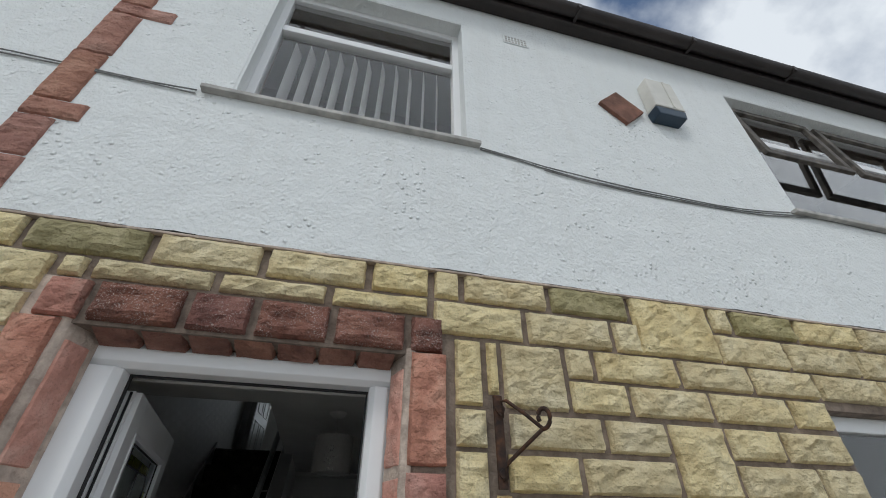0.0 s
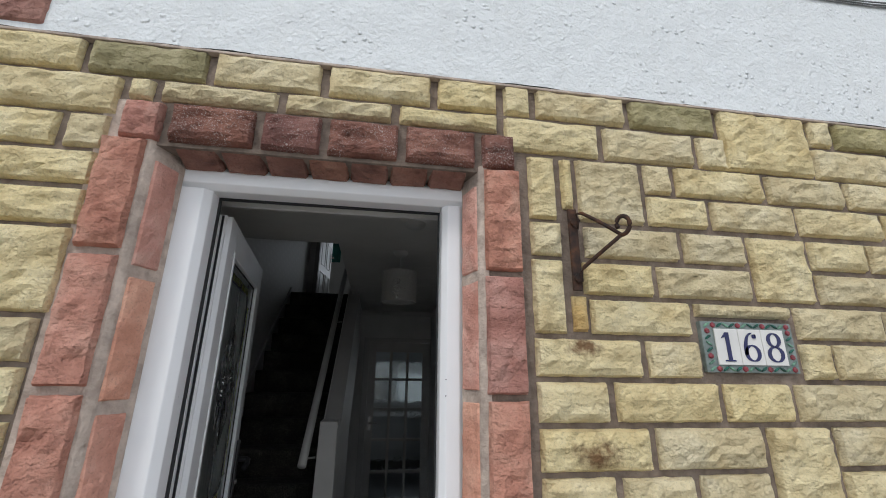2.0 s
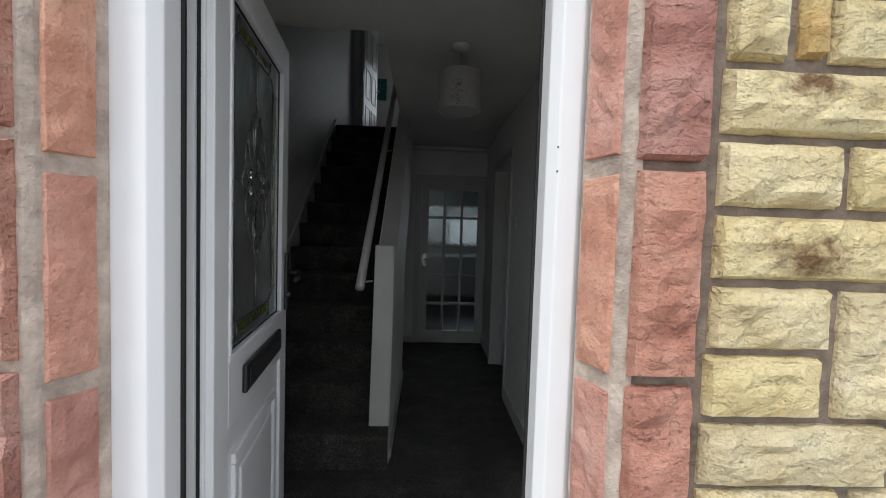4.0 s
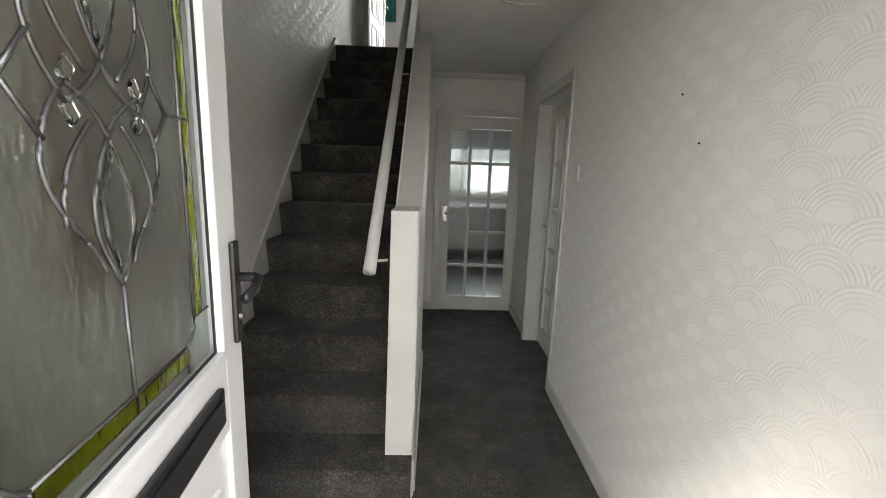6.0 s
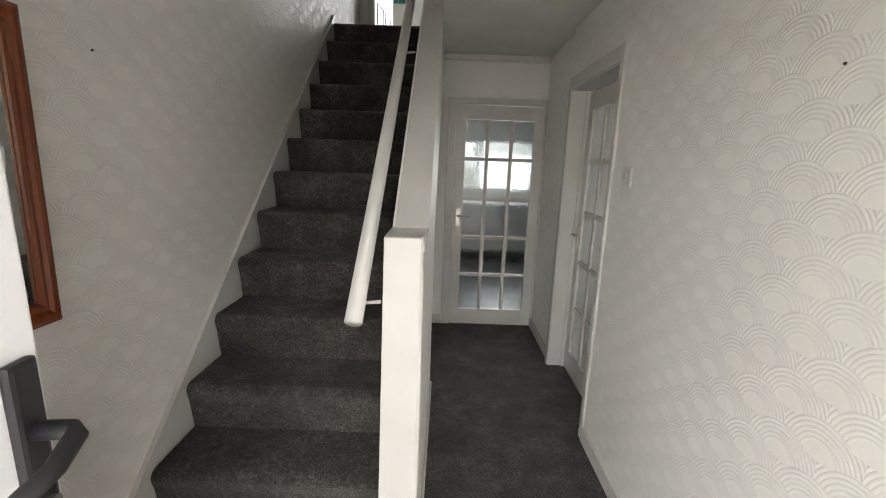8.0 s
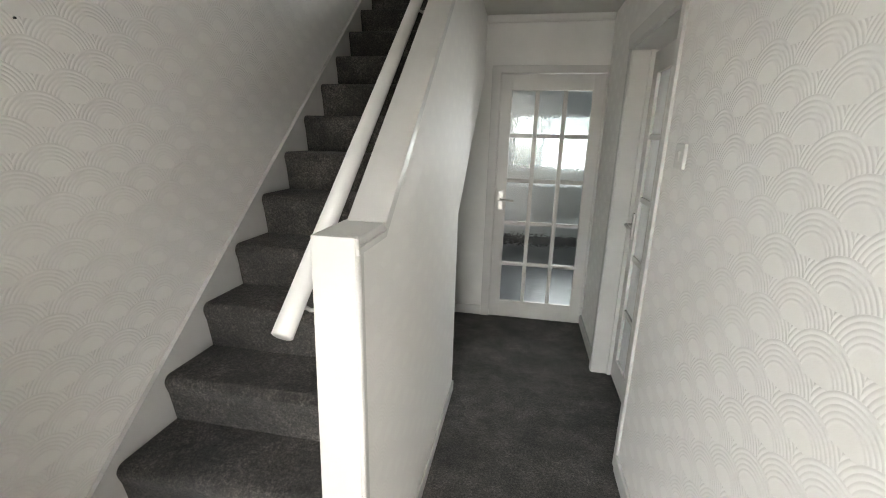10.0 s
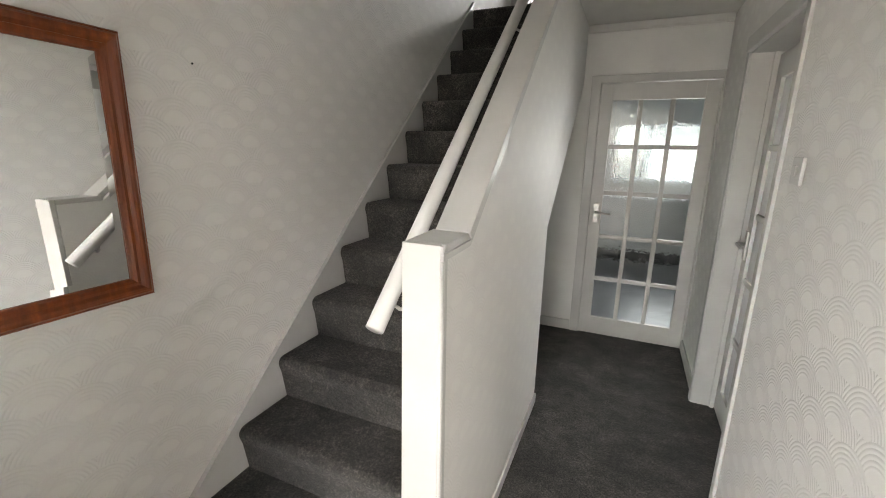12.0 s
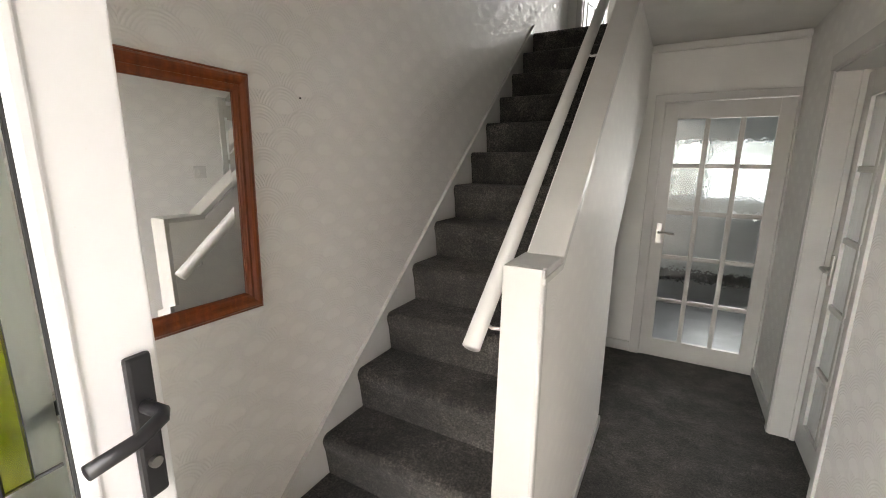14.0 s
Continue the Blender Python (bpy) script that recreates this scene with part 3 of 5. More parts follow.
part("string_bead", prism([(-0.06, line(-0.06, 0.019)), (-0.06, line(-0.06, 0.038)), (GOING * 12 + 0.03, line(GOING * 12 + 0.03, 0.038)), (GOING * 12 + 0.03, line(GOING * 12 + 0.03, 0.019))], LEFT + 0.001, LEFT + 0.020, "x"), GLOSS, stairs)
part("step_trim", box(-0.226, -0.219, 0.10, 0.135, 0.0, 0.20, 0.002), GLOSS, stairs, "thin white trim at the end of the first step")
part("soffit", prism([(4.44 - FIRST, 1.06), (BACK - 0.002 - FIRST, 1.985), (BACK - 0.002 - FIRST, 2.02), (4.44 - FIRST, 1.10)], LEFT + 0.03, -0.346, "x"), PLASTER, stairs, "plastered underside of the stairs")

# the low wall beside the stairs
CAP0, CAP1, CAPZ = 2.99, 3.186, 1.292
guard = thing("stair_guard_wall", "off-white low wall beside the stairs with white gloss capping", "stair wall", at=(0, 3.0, 0))
G0, G1 = -0.330, -0.222
slope_z = lambda y: CAPZ - 0.02 + SLOPE * (y - CAP1)
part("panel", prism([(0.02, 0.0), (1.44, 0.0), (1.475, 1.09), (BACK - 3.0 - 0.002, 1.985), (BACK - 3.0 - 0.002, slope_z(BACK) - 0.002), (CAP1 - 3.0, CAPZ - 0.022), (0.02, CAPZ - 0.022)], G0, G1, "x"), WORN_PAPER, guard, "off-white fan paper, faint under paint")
part("end_board", prism([(G0 - 0.014, 0.19), (G1 - 0.004, 0.19), (G1 - 0.002, CAPZ - 0.0005), (G0 + 0.002, CAPZ - 0.0005)], 0.0, 0.019, "y", 0.003), GLOSS, guard, "white gloss board on the wall's end")
part("corner_bead", tube([(G1 - 0.001, 0.008, 0.19), (G1 - 0.001, 0.008, CAPZ - 0.004)], 0.0075, 8), GLOSS, guard, smooth=True)
part("corner_strip", box(G1 + 0.0005, G1 + 0.006, 0.012, 0.030, 0.0, CAPZ - 0.041, 0.002), GLOSS, guard)
part("flat_cap", box(G0 + 0.001, G1 + 0.006, 0.0195, CAP1 - 3.0 + 0.004, CAPZ - 0.022, CAPZ, 0.005), GLOSS, guard, "white gloss level capping")
y2 = 5.80
part("sloping_cap", prism([(CAP1 - 3.0, CAPZ - 0.02), (y2 - 3.0, slope_z(y2)), (y2 - 3.0, slope_z(y2) + 0.03), (CAP1 - 3.0 - 0.012, CAPZ + 0.001)], G0 + 0.012, G1 + 0.011, "x", 0.004), GLOSS, guard, "white gloss sloping capping")
part("cap_moulding", prism([(CAP1 - 3.0, CAPZ - 0.04), (y2 - 3.0, slope_z(y2) - 0.022), (y2 - 3.0, slope_z(y2) - 0.001), (CAP1 - 3.0, CAPZ - 0.023)], G1 + 0.0005, G1 + 0.008, "x", 0.002), GLOSS, guard)
part("level_moulding", box(G1 + 0.0005, G1 + 0.008, 0.0, CAP1 - 3.0, CAPZ - 0.04, CAPZ - 0.0225, 0.002), GLOSS, guard)
part("skirting", box(G1 + 0.0005, G1 + 0.012, 0.034, 1.437, 0.0, 0.06, 0.004), GLOSS, guard, "white gloss skirting")

rail = thing("handrail", "white painted round wooden handrail on wall brackets", "handrail", at=(-0.413, 2.996, 1.040))
RL = 2.95
part("bar", tube([(0, 0.0, 0.0), (0, RL, RL * SLOPE)], 0.0265, 16), GLOSS, rail, smooth=True)
for y in (0.10, 1.28, 2.5):
    part("bracket", tube([(0, y, y * SLOPE - 0.024), (0.002, y + 0.002, y * SLOPE - 0.05), (0.02, y + 0.004, y * SLOPE - 0.06), (0.062, y + 0.004, y * SLOPE - 0.055)], 0.006, 8), GLOSS, rail, "small white rail bracket", smooth=True)


# ---------------------------------------------------------------- doors
def lever(parent, mat, x, y, z, way, reach, along="x", plate=(0.040, 0.155)):
    """A lever handle on a long plate; it stands out by way along y (or x) and its lever runs by reach."""
    w, h = plate

    def P(a, out, up):
        return (x + a, y + out * way, z + up) if along == "x" else (x + out * way, y + a, z + up)

    lo, hi = P(-w / 2, 0.0005, -h * 0.55), P(w / 2, 0.011, h * 0.45)
    plate = part("handle_plate", box(*sorted((lo[0], hi[0])), *sorted((lo[1], hi[1])), lo[2], hi[2], 0.003), mat, parent)
    part("handle_lever", tube([P(0, 0.01, 0), P(0, 0.038, 0), P(reach * 0.12, 0.05, 0.002), P(reach * 0.6, 0.052, 0.0), P(reach, 0.048, -0.004)], 0.0085, 10), mat, plate, smooth=True)


# glazed doors
HX0, HX1, HTOP = -0.090, 0.672, 1.985


def glazed_door(name, label, at, turn, width, handle_x, way, glazing):
    """A white door of fifteen panes; local x across, the near face towards -y."""
    ob = thing(name, label, "door", at=at, turn=turn)
    px0, px1, pz0, pz1, bar, d1 = 0.085, width - 0.084, 0.155, 1.868, 0.032, 0.038
    part("stile", box(0, px0, 0.0, d1, 0.006, HTOP, 0.002), GLOSS, ob)
    part("stile", box(px1, width, 0.0, d1, 0.006, HTOP, 0.002), GLOSS, ob)
    part("rail_bottom", box(px0, px1, 0.0, d1, 0.006, pz0, 0.002), GLOSS, ob)
    part("rail_top", box(px0, px1, 0.0, d1, pz1, HTOP, 0.002), GLOSS, ob)
    cw, ch = (px1 - px0 - 2 * bar) / 3, (pz1 - pz0 - 4 * bar) / 5
    for i in (1, 2):
        x = px0 + i * cw + (i - 1) * bar
        part("glazing_bar", box(x, x + bar, 0.003, d1 - 0.003, pz0, pz1, 0.005), GLOSS, ob)
    for j in (1, 2, 3, 4):
        z = pz0 + j * ch + (j - 1) * bar
        for i in range(3):
            x = px0 + i * (cw + bar)
            part("glazing_bar", box(x, x + cw, 0.004, d1 - 0.004, z, z + bar, 0.005), GLOSS, ob)
    for j in range(5):
        for i in range(3):
            x, z = px0 + i * (cw + bar), pz0 + j * (ch + bar)
            part("pane", box(x, x + cw, 0.017, 0.021, z, z + ch), glazing, ob).visible_shadow = False
    lever(ob, SATIN, handle_x, 0.0, 1.03, -1, 0.105 * way)
    return ob


glazed_door("door_hall", "white gloss fifteen-pane glazed door, closed, with a chrome lever handle", (HX0, BACK - 0.015, 0), 0.0, HX1 - HX0, 0.045, 1, REEDED)
setting("door_hall_casing", boxes((-0.165, HX0 - 0.004, BACK - 0.024, BACK - 0.001, 0.0, 2.045, 0.004), (HX1 + 0.004, RIGHT_FAR - 0.0005, BACK - 0.024, BACK - 0.001, 0.0, 2.045, 0.003), (-0.165, RIGHT_FAR - 0.0005, BACK - 0.0235, BACK - 0.001, HTOP + 0.006, 2.045, 0.004)), GLOSS, "white gloss door casing", "door frame")
setting("door_hall_lining", boxes((-0.125, HX0 - 0.002, BACK - 0.0005, BACK + 0.12, 0.0, 2.014), (HX1 + 0.002, 0.70, BACK - 0.0005, BACK + 0.12, 0.0, 2.014), (HX0 - 0.002, HX1 + 0.002, BACK - 0.0005, BACK + 0.12, HTOP + 0.004, 2.014)), GLOSS, "white door lining", "door frame")

# side door, set back in the papered wall
glazed_door("door_side", "white gloss glazed side door with a chrome lever, closed in its deep recess", (0.79, 4.838, 0), radians(-90), 0.832, 0.05, 1, FROSTED)
setting("door_side_lining", boxes((0.668, RIGHT + 0.235, 3.986, 4.002, 0.0, 2.03), (0.668, RIGHT + 0.235, 4.842, 4.8595, 0.0, 2.03), (0.668, RIGHT + 0.235, 4.002, 4.842, 2.0, 2.044)), GLOSS, "white gloss door lining", "door frame")
setting("door_side_stop", boxes((0.765, 0.788, 4.828, 4.8418, 0.0, 1.9995), (0.765, 0.788, 4.0022, 4.014, 0.0, 1.9995)), GLOSS, "white gloss door stop", "door frame")
setting("door_side_casing", boxes((RIGHT - 0.012, 0.6675, 3.955, 3.998, 0.0, 2.075, 0.004), (RIGHT + 0.004, 0.6675, 4.846, 4.90, 0.0, 2.075, 0.004), (RIGHT - 0.0115, 0.6675, 3.998, 4.846, 2.005, 2.075, 0.004)), GLOSS, "white gloss door casing", "door frame")

# front door frame
FR = thing("front_door_frame", "white plastic front door frame with a black seal", "door frame", at=(0, 1.335, 0))
part("jamb", prism([(-0.612, 0.0), (-0.545, 0.0), (-0.525, 0.022), (-0.525, 0.075), (DOOR_X0 + 0.002, 0.075), (DOOR_X0 + 0.002, 0.012)], -0.02, 2.108, "z", 0.003), UPVC, FR)
part("jamb", prism([(0.243, 0.0), (0.262, 0.012), (0.262, 0.075), (0.188, 0.075), (0.188, 0.022), (0.205, 0.0)], -0.02, 2.108, "z", 0.003), UPVC, FR)
part("head", prism([(0.0, 2.165), (0.012, 2.183), (0.075, 2.183), (0.075, 2.1085), (0.022, 2.1085), (0.0, 2.125)], DOOR_X0 + 0.002, 0.262, "x", 0.003), UPVC, FR)
part("threshold", box(-0.525, 0.188, 0.0, 0.075, -0.03, 0.012, 0.004), UPVC, FR)
part("seal", boxes((-0.531, -0.519, 0.0755, 0.083, 0.0, 2.113), (0.183, 0.192, 0.0755, 0.083, 0.0, 2.113), (-0.519, 0.183, 0.0755, 0.083, 2.102, 2.113)), RUBBER, FR, "black rubber weather seal")
for z in (1.56, 1.515):
    part("screw_hole", tube([(0.2035, 0.0, z), (0.2035, -0.001, z)], 0.0018, 8), RUBBER, FR)

# front door leaf, standing open; local x runs from the hinge to the free edge, -y is its outer face
LEAF_H, LEAF_E = Vector((-0.512, 1.515)), Vector((-0.605, 2.294))
leaf_angle = math.atan2(LEAF_E.y - LEAF_H.y, LEAF_E.x - LEAF_H.x)
leaf = thing("front_door", "white plastic front door, open, leaded glass above a moulded panel", "door", at=(LEAF_H.x, LEAF_H.y, 0.0), turn=leaf_angle)
LW, LT, LTOP = 0.785, 0.062, 2.085
GX0, GX1, GZ0, GZ1 = 0.098, LW - 0.098, 1.045, 1.985


def flat(x0, x1, z0, z1, y0=0.0, y1=LT, bevel=0.004):
    return box(x0, x1, y0, y1, z0, z1, bevel)
part("stile", flat(0.0, GX0, 0.015, LTOP), UPVC, leaf)
part("stile", flat(GX1, LW, 0.015, LTOP), UPVC, leaf)
part("rail_top", flat(GX0, GX1, GZ1, LTOP), UPVC, leaf)
part("rail_middle", flat(GX0, GX1, 0.875, GZ0), UPVC, leaf)
part("rail_bottom", flat(GX0, GX1, 0.015, 0.13), UPVC, leaf)
part("lower_panel", flat(GX0, GX1, 0.13, 0.875, 0.012, LT - 0.012, 0.0), UPVC, leaf)
part("panel_mould", boxes((GX0 + 0.06, GX1 - 0.06, 0.0, 0.013, 0.20, 0.23, 0.005), (GX0 + 0.06, GX1 - 0.06, 0.0, 0.013, 0.75, 0.78, 0.005), (GX0 + 0.06, GX0 + 0.09, 0.0, 0.013, 0.23, 0.75, 0.005), (GX1 - 0.09, GX1 - 0.06, 0.0, 0.013, 0.23, 0.75, 0.005)), UPVC, leaf, "moulded frame of the lower panel")
part("panel_field", prism([(GX0 + 0.12, 0.27), (GX1 - 0.12, 0.27), (GX1 - 0.12, 0.71), (GX0 + 0.12, 0.71)], 0.002, 0.013, "y", 0.006), UPVC, leaf)
part("glazing_bead", boxes((GX0, GX1, -0.004, 0.016, GZ0, GZ0 + 0.018, 0.004), (GX0, GX1, -0.004, 0.016, GZ1 - 0.018, GZ1, 0.004), (GX0, GX0 + 0.018, -0.004, 0.016, GZ0 + 0.018, GZ1 - 0.018, 0.004), (GX1 - 0.018, GX1, -0.004, 0.016, GZ0 + 0.018, GZ1 - 0.018, 0.004)), UPVC, leaf)
part("seal", boxes((GX0 + 0.018, GX1 - 0.018, 0.0105, 0.015, GZ0 + 0.0182, GZ0 + 0.022), (GX0 + 0.018, GX1 - 0.018, 0.0105, 0.015, GZ1 - 0.022, GZ1 - 0.0182), (GX0 + 0.0182, GX0 + 0.022, 0.0105, 0.015, GZ0 + 0.022, GZ1 - 0.022), (GX1 - 0.022, GX1 - 0.0182, 0.0105, 0.015, GZ0 + 0.022, GZ1 - 0.022)), RUBBER, leaf)
gx0, gx1, gz0, gz1 = GX0 + 0.022, GX1 - 0.022, GZ0 + 0.022, GZ1 - 0.022
glass_pane = part("glass", box(gx0, gx1, 0.022, 0.028, gz0, gz1), DOOR_GLASS, leaf, "obscure textured glass")
glass_pane.visible_shadow = False
strip = 0.064
LIME_Y = (0.0165, 0.0212)
part("lime_strip", box(gx1 - strip, gx1 - 0.034, *LIME_Y, gz0 + 0.10, gz1 - 0.10), LIME_GLASS, glass_pane, "lime yellow stained glass border")
part("lime_strip", box(gx0 + 0.034, gx0 + strip, *LIME_Y, gz0 + 0.10, gz1 - 0.10), LIME_GLASS, glass_pane, "lime yellow stained glass border")
part("lime_strip", box(gx0 + 0.10, gx1 - 0.10, *LIME_Y, gz0 + 0.024, gz0 + 0.054), LIME_GLASS, glass_pane, "lime yellow stained glass border")
part("lime_strip", box(gx0 + 0.10, gx1 - 0.10, *LIME_Y, gz1 - 0.054, gz1 - 0.024), LIME_GLASS, glass_pane, "lime yellow stained glass border")


def came(points, r=0.0032):
    part("lead_came", tube([(x, 0.0195, z) for x, z in points], r, 6), LEAD, glass_pane, smooth=True)


mx, mz = (gx0 + gx1) / 2 + 0.012, (gz0 + gz1) / 2 + 0.008


def bow(x0, z0, x1, z1, out, steps=12):
    """A curve from one place to another that swells out by that much in x."""
    return [(x0 + (x1 - x0) * k / steps + out * math.sin(math.pi * k / steps), z0 + (z1 - z0) * k / steps) for k in range(steps + 1)]


for s in (1, -1):
    e = gx1 if s > 0 else gx0
    came([(e - s * strip, gz0 + 0.10), (e - s * strip, gz1 - 0.10)])
    came([(e - s * 0.034, gz0 + 0.10), (e - s * 0.034, gz1 - 0.10)], 0.002)
    for v in (1, -1):
        zz = gz0 if v > 0 else gz1
        came([(e - s * strip, zz + v * 0.10), (e - s * 0.068, zz + v * 0.082), (e - s * 0.082, zz + v * 0.065), (e - s * 0.10, zz + v * 0.054)])
        came([(e - s * 0.10, zz + v * 0.054), (e - s * 0.10, zz + v * 0.004)], 0.0025)
        came([(e - s * strip, zz + v * 0.10), (e - s * 0.004, zz + v * 0.10)], 0.0025)
        # pointed ovals above and below, loops that cross at their tips, side lozenges
        came(bow(mx, mz + v * 0.045, mx, mz + v * 0.240, s * 0.040))
        came(bow(mx, mz + v * 0.045, mx + s * 0.068, mz - v * 0.012, -s * 0.010))
        came(bow(mx + s * 0.068, mz - v * 0.012, mx + s * 0.060, mz + v * 0.17, s * 0.050))
        came(bow(mx + s * 0.060, mz + v * 0.17, mx + s * 0.03, mz + v * 0.215, -s * 0.004))
        came(bow(mx + s * 0.030, mz + v * 0.028, mx + s * 0.088, mz + v * 0.15, s * 0.020))
        came([(mx + s * 0.106, mz + v * 0.055), (mx + s * 0.150, mz)])
        bm = prism([(mx + s * 0.052, mz + v * 0.025), (mx + s * 0.064, mz + v * 0.04), (mx + s * 0.078, mz + v * 0.018), (mx + s * 0.066, mz + v * 0.004)], 0.0135, 0.0215, "y", 0.003)
        part("bevelled_piece", bm, BEVEL_GLASS, glass_pane, "clear bevelled glass lozenge")
    came([(mx + s * 0.150, mz), (e - s * 0.034, mz)])
for v in (1, -1):
    zz = gz0 if v > 0 else gz1
    came([(gx0 + 0.10, zz + v * 0.054), (gx1 - 0.10, zz + v * 0.054)])
    came([(gx0 + 0.10, zz + v * 0.024), (gx1 - 0.10, zz + v * 0.024)], 0.002)
    came([(mx, mz - v * 0.240), (mx, zz + v * 0.024)], 0.0034)
    bm = prism([(mx, mz + v * 0.055), (mx + 0.030, mz + v * 0.12), (mx + 0.026, mz + v * 0.17), (mx, mz + v * 0.23), (mx - 0.026, mz + v * 0.17), (mx - 0.030, mz + v * 0.12)], 0.0135, 0.0215, "y", 0.004)
    part("bevelled_piece", bm, BEVEL_GLASS, glass_pane, "clear bevelled glass lozenge")
# black furniture
plate = part("handle_plate", box(LW - 0.052, LW - 0.016, -0.012, 0.0, 1.055, 1.285, 0.006), BLACK, leaf, "black long handle plate")
part("lever_handle", tube([(LW - 0.034, -0.010, 1.205), (LW - 0.034, -0.048, 1.205), (LW - 0.040, -0.056, 1.203), (LW - 0.075, -0.058, 1.19), (LW - 0.135, -0.056, 1.185)], 0.0105, 12), BLACK, plate, "black lever handle", smooth=True)
part("lock_cylinder", tube([(LW - 0.034, -0.012, 1.115), (LW - 0.034, -0.020, 1.115)], 0.009, 10), CHROME, plate)
letters = part("letter_plate", box(0.205, LW - 0.15, -0.014, 0.0, 0.925, 1.005, 0.006), BLACK, leaf, "black letter plate")
part("letter_flap", box(0.227, LW - 0.172, -0.019, -0.0142, 0.938, 0.990, 0.003), BLACK, letters)
part("inner_handle_plate", box(LW - 0.052, LW - 0.016, LT, LT + 0.012, 1.055, 1.285, 0.006), BLACK, leaf)
part("inner_lever", tube([(LW - 0.034, LT + 0.01, 1.205), (LW - 0.034, LT + 0.05, 1.205), (LW - 0.06, LT + 0.055, 1.20), (LW - 0.135, LT + 0.055, 1.188)], 0.0105, 12), BLACK, leaf, smooth=True)
part("lock_strip", box(LW - 0.0005, LW + 0.002, 0.022, 0.040, 0.25, 1.9), CHROME, leaf)
part("hinge_rebate", boxes((-0.013, -0.0005, 0.016, LT, 0.02, LTOP, 0.004), (-0.020, -0.0135, 0.034, LT, 0.02, LTOP - 0.004, 0.002)), UPVC, leaf)
part("gasket", box(-0.0165, -0.0132, 0.024, 0.031, 0.02, LTOP - 0.004), RUBBER, leaf, "black rubber gasket")
for z in (0.28, 1.05, 1.82):
    part("hinge", tube([(0.002, LT + 0.008, z - 0.05), (0.002, LT + 0.008, z + 0.05)], 0.010, 10), UPVC, leaf, smooth=True)

# ---------------------------------------------------------------- hall things
mirror = thing("wall_mirror", "rectangular wall mirror in a moulded reddish pine frame", "mirror", at=(LEFT + 0.021, 2.667, 1.444))
mirror.rotation_euler = (radians(-0.95), 0, 0)      # hangs a touch askew
MW, MH = 0.2165, 0.371      # half sizes
MI, MJ = 0.152, 0.308
bm = bmesh.new()
rings = [[bm.verts.new((d, sy * (MI + 0.004 - w), sz * (MJ + 0.004 - w))) for sy, sz in ((-1, -1), (1, -1), (1, 1), (-1, 1))] for d, w in ((0.010, 0.0), (0.0122, 0.0), (0.0140, 0.024))]
for a, b in zip(rings, rings[1:]):
    for k in range(4):
        bm.faces.new((a[k], a[(k + 1) % 4], b[(k + 1) % 4], b[k]))
bm.faces.new(rings[0][::-1])
bm.faces.new(rings[2])
part("mirror_glass", bm, MIRROR, mirror, "silvered mirror glass with a bevelled edge")
part("backing", box(-0.02, 0.0095, -MW + 0.01, MW - 0.01, -MH + 0.01, MH - 0.01), PINE, mirror)


def frame_bar(y0, y1, z0, z1, horizontal, flip):
    """A mitred bar with a raised outer roll, a hollow and an inner lip."""
    prof = [(0.0, -0.019), (0.0, 0.008), (0.05, 0.012), (0.10, 0.011), (0.12, 0.015), (0.22, 0.022), (0.34, 0.0245), (0.46, 0.023), (0.56, 0.018), (0.62, 0.0165), (0.64, 0.021), (0.78, 0.0235), (0.90, 0.021), (0.95, 0.0165), (1.0, 0.0155), (1.0, 0.0)]
    bm = bmesh.new()
    ends = []
    for e in (0, 1):
        ring = []
        for t, d in prof:
            if horizontal:
                z = (z1 - t * (z1 - z0)) if flip else (z0 + t * (z1 - z0))
                y = y0 + t * (MW - MI) if e == 0 else y1 - t * (MW - MI)
            else:
                y = (y1 - t * (y1 - y0)) if flip else (y0 + t * (y1 - y0))
                z = z0 + t * (MH - MJ) if e == 0 else z1 - t * (MH - MJ)
            ring.append(bm.verts.new((d, y, z)))
        ends.append(ring)
    n = len(prof)
    for k in range(n):
        bm.faces.new((ends[0][k], ends[0][(k + 1) % n], ends[1][(k + 1) % n], ends[1][k]))
    bm.faces.new(ends[0])
    bm.faces.new(ends[1][::-1])
    return bm


part("frame_bar", frame_bar(-MW, MW, -MH, -MJ, True, False), PINE, mirror)
part("frame_bar", frame_bar(-MW, MW, MJ, MH, True, True), PINE, mirror)
part("frame_bar", frame_bar(-MW, -MI, -MH, MH, False, False), PINE, mirror)
part("frame_bar", frame_bar(MI, MW, -MH, MH, False, True), PINE, mirror)

rad = thing("radiator", "cream enamelled panel radiator with vertical ribs under the mirror", "radiator", at=(LEFT + 0.016, 2.348, 0.45))
RW, RH = 0.60, 0.60
front_panel = part("panel", box(0.035, 0.047, -RW, 0.0, 0.0, RH, 0.006), RADIATOR, rad)
for k in range(10):
    y = -RW + 0.045 + k * (RW - 0.09) / 9
    part("rib", box(0.0472, 0.057, y - 0.020, y + 0.020, 0.045, RH - 0.065, 0.006), RADIATOR, front_panel)
part("top_band", box(0.0472, 0.056, -RW + 0.004, -0.004, RH - 0.060, RH - 0.002, 0.006), RADIATOR, rad)
part("bottom_band", box(0.0472, 0.056, -RW + 0.004, -0.004, 0.006, 0.042, 0.004), RADIATOR, rad)
part("side_cover", box(-0.006, 0.0345, -0.004, 0.006, 0.0, RH - 0.004, 0.002), RADIATOR, rad)
part("wall_bracket", box(-0.0158, 0.0345, -0.12, -0.09, 0.05, RH - 0.05, 0.002), RADIATOR, rad)
part("pipe", tube([(0.02, -0.02, 0.0), (0.02, -0.02, -0.45)], 0.0075, 10), RADIATOR, rad, smooth=True)

switch = thing("light_switch", "white plastic single light switch on the wallpaper", "light switch", at=(RIGHT, 3.775, 1.462))
